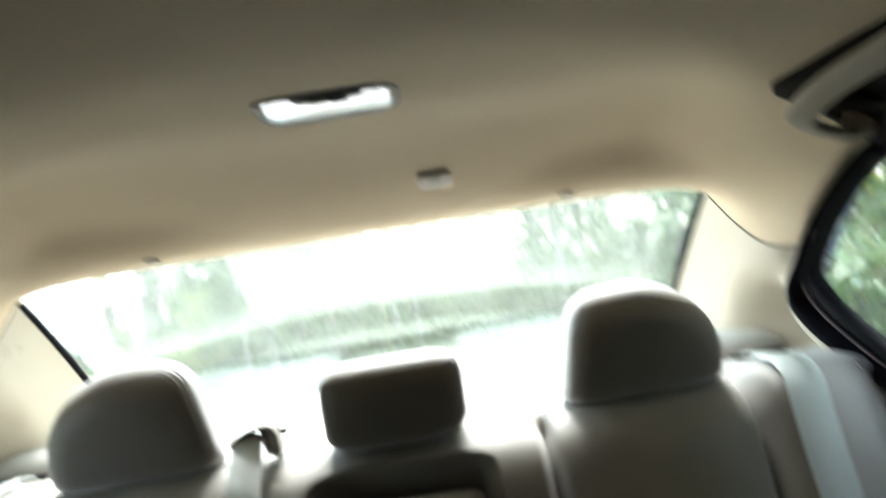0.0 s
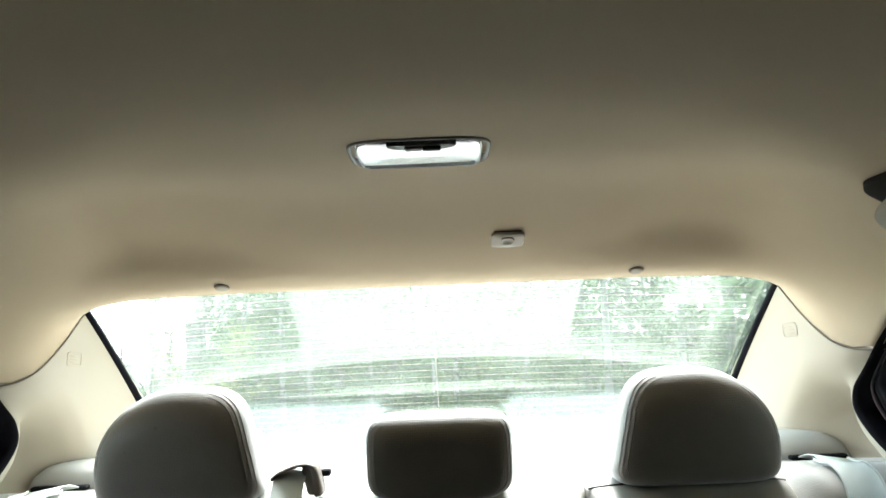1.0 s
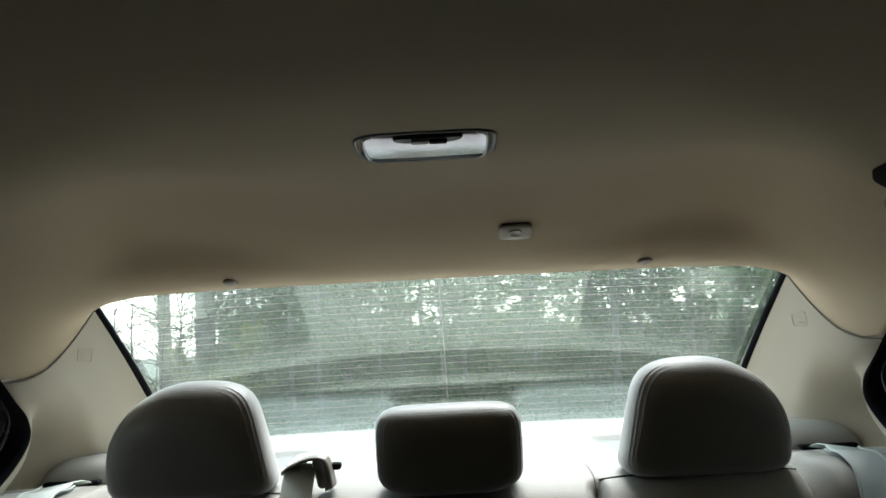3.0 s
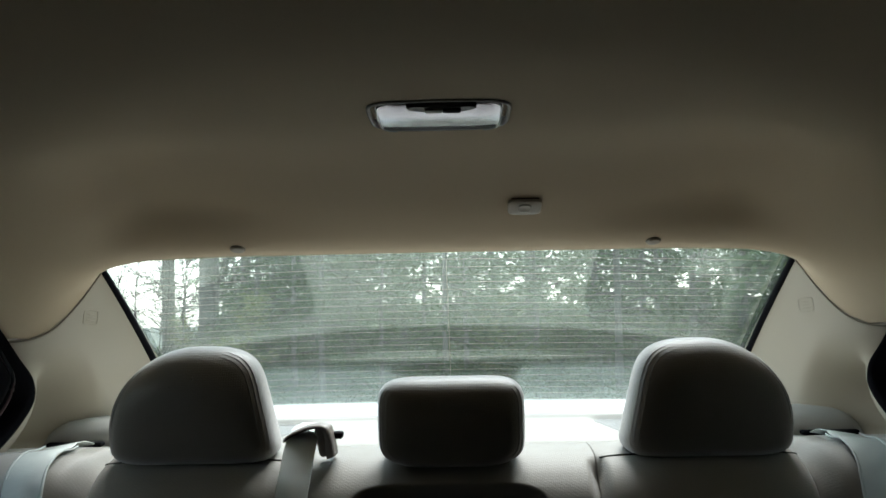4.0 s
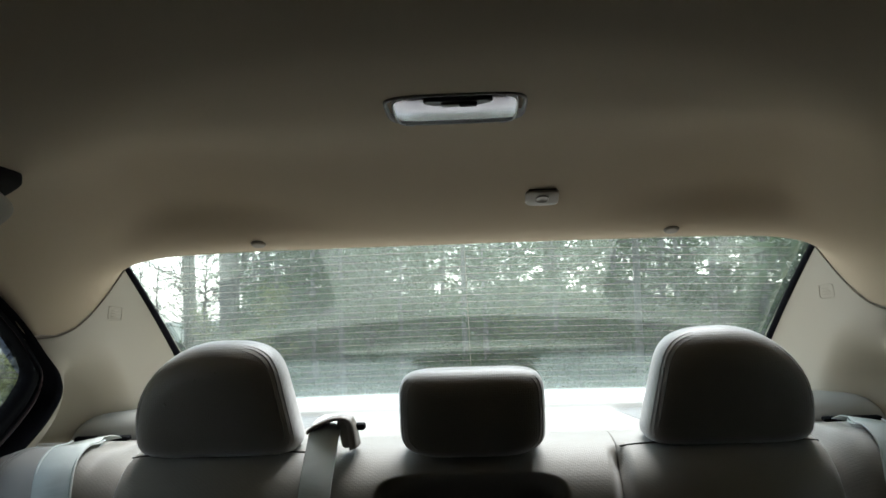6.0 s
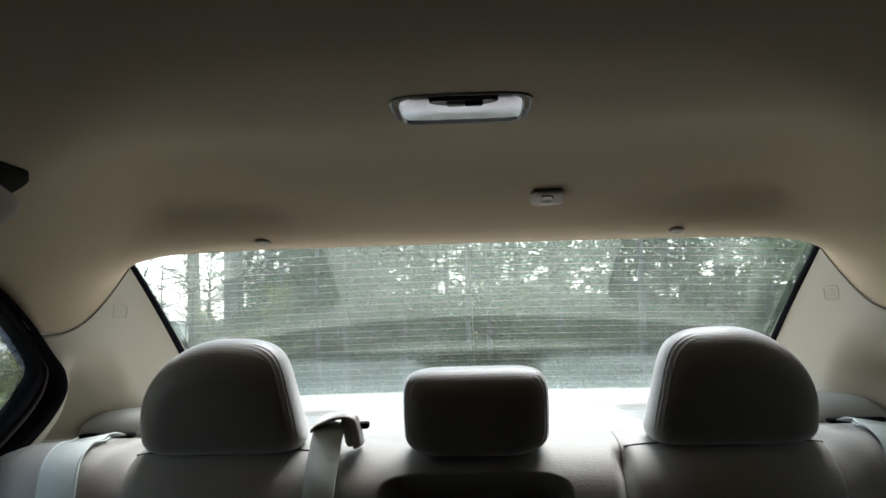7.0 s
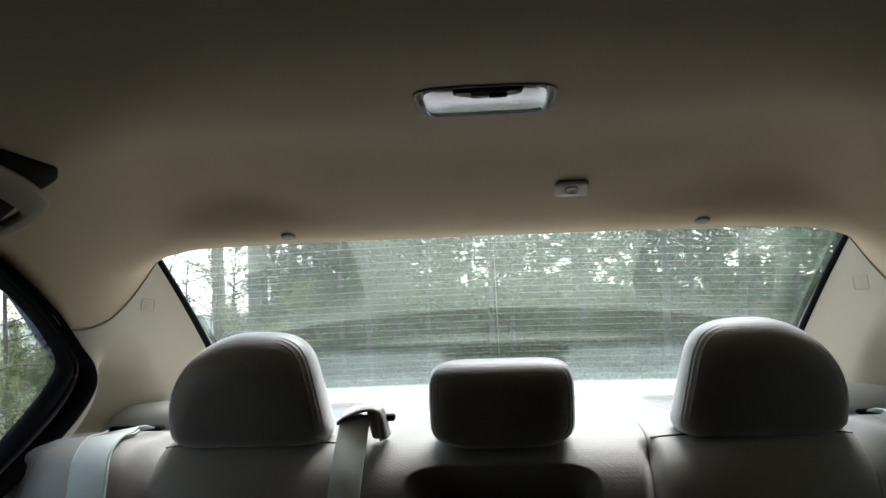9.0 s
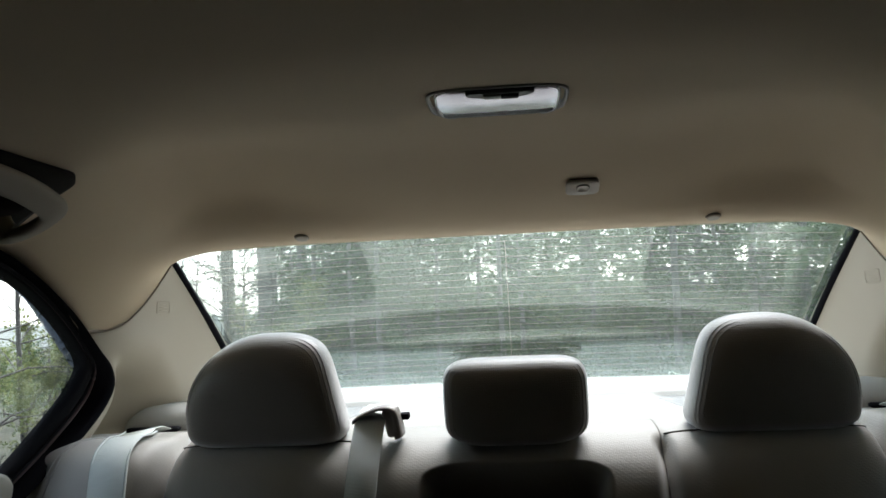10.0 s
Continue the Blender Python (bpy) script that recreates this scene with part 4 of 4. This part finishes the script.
# ---- trees ----
def add_tube(verts, faces, pts, radii, sides):
    base = len(verts)
    for i, p in enumerate(pts):
        way = (pts[min(i + 1, len(pts) - 1)] - pts[max(i - 1, 0)]).normalized()
        side = way.cross(Vector((0.3, 0.2, 1)) if abs(way.z) < 0.9 else Vector((1, 0.2, 0))).normalized()
        up = side.cross(way)
        for k in range(sides):
            a = math.tau * k / sides
            verts.append(p + (side * math.cos(a) + up * math.sin(a)) * radii[i])
    for i in range(len(pts) - 1):
        for k in range(sides):
            a, b = base + i * sides + k, base + i * sides + (k + 1) % sides
            faces.append((a, b, b + sides, a + sides))


def add_leaf(verts, faces, at, way, length, width, rnd):
    side = way.cross(Vector((rnd.uniform(-1, 1), rnd.uniform(-1, 1), rnd.uniform(-1, 1)))).normalized() * (width / 2)
    i = len(verts)
    verts += [at, at + way * (length * 0.45) + side, at + way * length, at + way * (length * 0.45) - side]
    faces.append((i, i + 1, i + 2, i + 3))


def unit(rnd, flat=1.0):
    while True:
        v = Vector((rnd.uniform(-1, 1), rnd.uniform(-1, 1), rnd.uniform(-1, 1) * flat))
        if 0.05 < v.length < 1:
            return v.normalized()


def stem(rnd, height, radius, bend, n=14):
    sway = [Vector((rnd.uniform(-bend, bend), rnd.uniform(-bend, bend), 0)) for _ in range(3)]
    pts = curve_through([Vector((0, 0, -0.4)), sway[0] + Vector((0, 0, height * 0.35)), sway[1] + Vector((0, 0, height * 0.7)), sway[2] + Vector((0, 0, height))], n)
    return pts, [radius * (1.25 if i == 0 else 1) * (1 - 0.85 * i / (n - 1)) for i in range(n)]


def conifer(seed, height, radius, reach, low, fill, label, name="conifer_tree"):
    """A conifer with drooping limbs and flat sprays of needles; most of them low down."""
    rnd = random.Random(seed)
    tree = thing(name, label, "tree", "conifers of the wood", at=(0, 0, 0))
    pts, rad = stem(rnd, height, radius, 0.10)
    tv, tf = [], []
    add_tube(tv, tf, pts, rad, 10)
    lv, lf, nv, nf = [], [], [], []
    z = low
    while z < height - 0.2:
        t = z / height
        step = 0.17 if z < 4.5 else 0.45
        for _ in range(3):
            a = rnd.uniform(0, math.tau)
            length = reach * (1 - t) ** 0.7 * rnd.uniform(0.45, 1.1) + 0.25
            i = min(12, int((z + 0.4) / (height + 0.4) * 13))
            o = pts[i].lerp(pts[i + 1], (z + 0.4) / (height + 0.4) * 13 - i)
            out = Vector((math.cos(a), math.sin(a), rnd.uniform(-0.15, 0.25)))
            limb = [o + out * (length * s) + Vector((0, 0, -0.32 * length * s * s + rnd.uniform(-0.02, 0.02))) for s in (0, 0.3, 0.6, 0.85, 1.0)]
            add_tube(lv, lf, limb, [0.016, 0.012, 0.008, 0.005, 0.002], 4)
            if rnd.random() > fill:
                continue
            for _ in range(int(6 + 9 * length)):
                s = rnd.uniform(0.18, 1.0) ** 0.8
                j = min(3, int(s * 4))
                p = limb[j].lerp(limb[j + 1], s * 4 - j)
                twig = (out * rnd.uniform(0.2, 0.9) + unit(rnd, 0.35) * 0.9 + Vector((0, 0, -0.25))).normalized()
                tl = rnd.uniform(0.12, 0.34)
                for q in range(5 if z < 4.5 else 3):
                    f = q / 5
                    at = p + twig * (tl * f) + Vector((0, 0, -0.10 * tl * f * f))
                    add_leaf(nv, nf, at, (twig + unit(rnd, 0.6) * 0.85).normalized(), rnd.uniform(0.07, 0.15), rnd.uniform(0.022, 0.05), rnd)
        z += step * rnd.uniform(0.7, 1.3)
    raw("trunk", tv, tf, BARK, tree, True)
    tagged(raw("limbs", lv, lf, TWIG, tree, True), kind="stuff")
    tagged(raw("crown", nv, nf, NEEDLES, tree), kind="stuff")
    return tree


def pine(seed, height, radius, label):
    """A tall straight trunk with short dead branches low down and a thin crown high up."""
    rnd = random.Random(seed)
    tree = thing("pine_tree", label, "tree", "tall pines", at=(0, 0, 0))
    pts, rad = stem(rnd, height, radius, 0.05, 18)
    rad = [radius * (1 - 0.55 * i / 17) for i in range(18)]
    tv, tf, lv, lf, nv, nf = [], [], [], [], [], []
    add_tube(tv, tf, pts, rad, 14)
    for k in range(46):
        z = rnd.uniform(0.4, height * 0.6) if k < 34 else rnd.uniform(height * 0.6, height * 0.98)
        a, length = rnd.uniform(0, math.tau), rnd.uniform(0.4, 1.5)
        i = min(16, int((z + 0.4) / (height + 0.4) * 17))
        o, p = pts[i].copy(), Vector()
        o.z = z
        limb = []
        d = Vector((math.cos(a), math.sin(a), rnd.uniform(-0.15, 0.3)))
        for s in range(6):
            limb.append(o + p)
            d = (d + unit(rnd, 0.8) * 0.30).normalized()
            p = p + d * (length / 5)
        add_tube(lv, lf, limb, [0.018, 0.013, 0.010, 0.007, 0.005, 0.002], 4)
        for j in (2, 3, 4):
            side = [limb[j], limb[j] + unit(rnd) * 0.16, limb[j] + unit(rnd) * 0.10 + d * 0.25]
            add_tube(lv, lf, side, [0.005, 0.004, 0.0015], 3)
        if k >= 34:
            for _ in range(90):
                add_leaf(nv, nf, limb[rnd.randrange(2, 6)] + unit(rnd) * 0.35, unit(rnd), 0.14, 0.03, rnd)
    raw("trunk", tv, tf, BARK, tree, True)
    tagged(raw("limbs", lv, lf, TWIG, tree, True), kind="stuff")
    tagged(raw("crown", nv, nf, NEEDLES, tree), kind="stuff")
    return tree


def sapling(seed, height, label, leaves, size, mat, spread=0.9, name="sapling", thick=1.0):
    """A young broad-leaved tree or shrub: forking stems and loose leaves."""
    rnd = random.Random(seed)
    tree = thing(name, label, "tree", "young trees and shrubs", at=(0, 0, 0))
    tv, tf, lv, lf, nv, nf = [], [], [], [], [], []
    pts, rad = stem(rnd, height, (0.012 + height * 0.006) * thick, 0.12 / thick)
    add_tube(tv, tf, pts, rad, 7)
    tips = []
    for k in range(int(9 + height * 9)):
        i = rnd.randrange(2, 13)
        o = pts[i]
        d = unit(rnd, 0.5)
        d.z = abs(d.z) + 0.15
        length = spread * (1 - i / 16) * rnd.uniform(0.4, 1.1) * height * 0.42
        limb, p = [], o.copy()
        for s in range(6):
            limb.append(p.copy())
            d = (d + unit(rnd) * 0.33).normalized()
            p += d * (length / 5)
        add_tube(lv, lf, limb, [0.009, 0.007, 0.005, 0.004, 0.003, 0.0012], 4)
        tips += limb[1:]
        for j in (2, 3, 4):
            b = limb[j]
            e = b + (d + unit(rnd) * 0.8).normalized() * rnd.uniform(0.1, 0.3)
            add_tube(lv, lf, [b, b.lerp(e, 0.5) + unit(rnd) * 0.02, e], [0.004, 0.003, 0.001], 3)
            tips.append(e)
    for _ in range(leaves):
        add_leaf(nv, nf, rnd.choice(tips) + unit(rnd) * rnd.uniform(0.0, 0.16), unit(rnd, 0.6), size * rnd.uniform(0.6, 1.3), size * rnd.uniform(0.35, 0.6), rnd)
    raw("trunk", tv, tf, TWIG, tree, True)
    tagged(raw("limbs", lv, lf, TWIG, tree, True), kind="stuff")
    if leaves:
        tagged(raw("crown", nv, nf, mat, tree), kind="stuff")
    return tree


def set_tree(ob, x, y, turn=0.0, sink=0.0):
    ob.location = (x, y, ground_height(x, y) - sink)
    ob.rotation_euler = (0, 0, turn)
    return ob


def copy_tree(ob, x, y, turn, size):
    m = pose(x, y, ground_height(x, y), 0, 0, math.degrees(turn))
    c = copy_thing(ob, m)
    c.scale = (size, size, size)
    return c


def bearing(degrees, far):
    """A place seen from the cabin at a bearing to the right of straight back."""
    return math.sin(radians(degrees)) * far, -0.1 + math.cos(radians(degrees)) * far


rnd = random.Random(7)
kinds = [
    conifer(11, 6.2, 0.07, 2.0, 0.3, 0.85, "dark green conifer with drooping limbs at the wood's edge"),
    conifer(12, 5.4, 0.055, 1.8, 0.2, 0.9, "dark green conifer with drooping limbs at the wood's edge"),
    conifer(13, 6.8, 0.075, 2.2, 0.6, 0.7, "thin conifer with bare lower twigs at the wood's edge"),
]
first_spots = [bearing(-9.5, 17.0), bearing(2.0, 19.0), bearing(13.0, 18.0)]
for ob, (x, y) in zip(kinds, first_spots):
    set_tree(ob, x, y, rnd.uniform(0, 6))
spots = []
for far, lo, hi, step in ((15.5, -6, 34, 5.6), (19.5, -11.5, 42, 5.0), (24.0, -12.5, 50, 4.7), (29.0, -12, 58, 4.2)):
    b = lo
    while b < hi:
        spots.append((b + rnd.uniform(-1.4, 1.4), far + rnd.uniform(-1.6, 1.6)))
        b += step
for b, far in spots:
    x, y = bearing(b, far)
    copy_tree(rnd.choice(kinds), x, y, rnd.uniform(0, 6.28), rnd.uniform(0.85, 1.2))

for b, far, size in ((-14.6, 20.5, 1.0), (-13.2, 17.0, 0.9), (-12.2, 21.0, 1.1), (-10.8, 15.0, 0.9), (-9.0, 14.0, 0.8), (-7.4, 15.5, 1.0), (-15.4, 24.0, 0.8), (-12.0, 26.0, 1.2), (-5.0, 14.5, 0.85), (23.5, 13.5, 0.95), (27.0, 14.0, 1.0)):
    copy_tree(kinds[int(far * 2) % 2], *bearing(b, far), rnd.uniform(0, 6.28), size)

trunks = pine(21, 15.0, 0.150, "slim grey pine trunk with short dead branches")
set_tree(trunks, *bearing(-18.7, 18.9), 0.6)
big = pine(22, 17.0, 0.225, "thick grey pine trunk with short dead branches")
set_tree(big, *bearing(-16.3, 18.2), 2.1)
for b, far, k, size in ((-14.0, 22.5, trunks, 1.0), (-12.6, 24.0, trunks, 0.55), (-7.0, 18.0, trunks, 0.5), (-3.6, 20.0, trunks, 0.7), (0.6, 17.0, trunks, 0.4), (4.8, 21.0, trunks, 0.8), (12.2, 17.5, trunks, 0.5), (16.0, 19.5, trunks, 0.7), (18.6, 16.5, trunks, 0.45), (22.0, 20.0, big, 0.85), (25.5, 22.0, trunks, 1.2), (-27.0, 24.0, trunks, 0.55), (9.0, 25.0, big, 0.8)):
    copy_tree(k, *bearing(b, far), rnd.uniform(0, 6), size)

# conifers added round the car, mostly out of view, to block side-window sky
for b, far, size in ((-118, 5.6, 1.1), (-98, 5.0, 1.25), (-80, 5.4, 1.1), (-70, 5.8, 1.2), (-108, 8.0, 1.3), (-88, 8.4, 1.3), (118, 5.6, 1.1), (98, 5.0, 1.2), (80, 5.2, 1.15), (64, 6.0, 1.25), (52, 7.2, 1.1), (108, 8.2, 1.3), (88, 8.2, 1.3), (70, 8.8, 1.3), (44, 9.0, 1.2), (38, 10.5, 1.1), (140, 8.0, 1.2), (-140, 8.0, 1.2), (165, 9.0, 1.2), (-165, 9.0, 1.2)):
    copy_tree(kinds[int(far * 10) % 2], *bearing(b, far), rnd.uniform(0, 6), size)

green = sapling(31, 1.7, "young light green sapling among the roadside brush", 1700, 0.075, LEAVES)
set_tree(green, *bearing(-30.5, 17.0), 1.0)
feathery = sapling(32, 1.9, "loose young tree with yellow-green leaves", 2200, 0.06, LEAVES, 1.1)
set_tree(feathery, *bearing(-33.5, 19.0), 2.0)
bare = sapling(33, 3.2, "bare grey shrub with fine crossing twigs", 0, 0.05, LEAVES, 1.2, "bare_shrub")
set_tree(bare, *bearing(-19.0, 13.5), 0.4)
bush = sapling(34, 1.5, "low green shrub in the undergrowth", 2600, 0.065, BRUSH, 1.5, "shrub")
set_tree(bush, *bearing(-22.5, 15.0), 0.4)
for k in range(46):
    far = rnd.uniform(8, 30)
    copy_tree(rnd.choice((green, feathery, feathery, bush)), *bearing(rnd.uniform(-50, -24.5), far), rnd.uniform(0, 6), (0.86 + 0.049 * far) / 1.8 * rnd.uniform(0.6, 0.92))
for b, far, size in ((-29.5, 16.0, 0.62), (-27.6, 19.0, 0.7), (-34.0, 18.0, 0.65), (-38.0, 15.0, 0.6)):
    copy_tree(rnd.choice(kinds), *bearing(b, far), rnd.uniform(0, 6), size * 0.5)
for k in range(14):
    copy_tree(rnd.choice((green, feathery, feathery)), *bearing(rnd.uniform(15, 50) if k % 3 == 0 else rnd.uniform(27, 50), rnd.uniform(9.5, 15)), rnd.uniform(0, 6), rnd.uniform(1.3, 2.1))
for k in range(10):
    copy_tree(rnd.choice((bush, bush, feathery)), *bearing(rnd.uniform(-24, 26), rnd.uniform(12.5, 19)), rnd.uniform(0, 6), rnd.uniform(0.8, 1.2))
for b, far, size in ((-18.0, 16.5, 1.0), (-20.8, 15.5, 0.9), (-16.2, 15.0, 0.8), (-31.0, 9.5, 1.05), (-32.6, 8.0, 1.1)):
    copy_tree(bare, *bearing(b, far), rnd.uniform(0, 6), size)

wispy = sapling(35, 4.0, "leafless young tree with a mesh of thin twigs", 0, 0.05, LEAVES, 1.3, "bare_shrub", 0.4)
set_tree(wispy, *bearing(-17.6, 15.0), 1.0)
for b, far, size in ((-19.8, 16.0, 0.9), (-17.3, 17.0, 1.2), (-21.2, 17.0, 1.1), (-15.2, 16.0, 1.0), (-22.6, 18.0, 0.9), (-18.4, 19.0, 1.3)):
    copy_tree(wispy, *bearing(b, far), rnd.uniform(0, 6), size)
# a nearer row added on the right, to darken that half of the cabin
for b, far, size in ((40, 6.6, 1.2), (52, 4.9, 1.15), (63, 4.6, 1.3), (75, 4.4, 1.2), (88, 4.3, 1.3), (101, 4.4, 1.2), (114, 4.5, 1.3), (128, 4.9, 1.25), (58, 7.0, 1.4), (82, 6.6, 1.4)):
    copy_tree(kinds[int(far * 10) % 2], *bearing(b, far), rnd.uniform(0, 6), size)


def thicket():
    """The dense far undergrowth: loose sprays of leaves over the slope behind the wood."""
    r = random.Random(5)
    nv, nf = [], []
    for _ in range(2600):
        b, far = r.uniform(-13, 60), r.uniform(22, 42)
        if r.random() < 0.12:
            b = r.uniform(-60, -13)
            far = r.uniform(26, 44)
        x, y = bearing(b, far)
        g = ground_height(x, y)
        h = r.uniform(0, 1) ** 0.8 * (2.6 if b > -13 else 1.6)
        c = Vector((x, y, g + h))
        for _ in range(34):
            add_leaf(nv, nf, c + unit(r) * r.uniform(0.05, 0.65), unit(r, 0.7), r.uniform(0.10, 0.24), r.uniform(0.05, 0.11), r)
    return nv, nf


under = raw("undergrowth", *thicket(), BRUSH)
tagged(under, "dense dull green undergrowth behind the conifers", "undergrowth", kind="stuff")
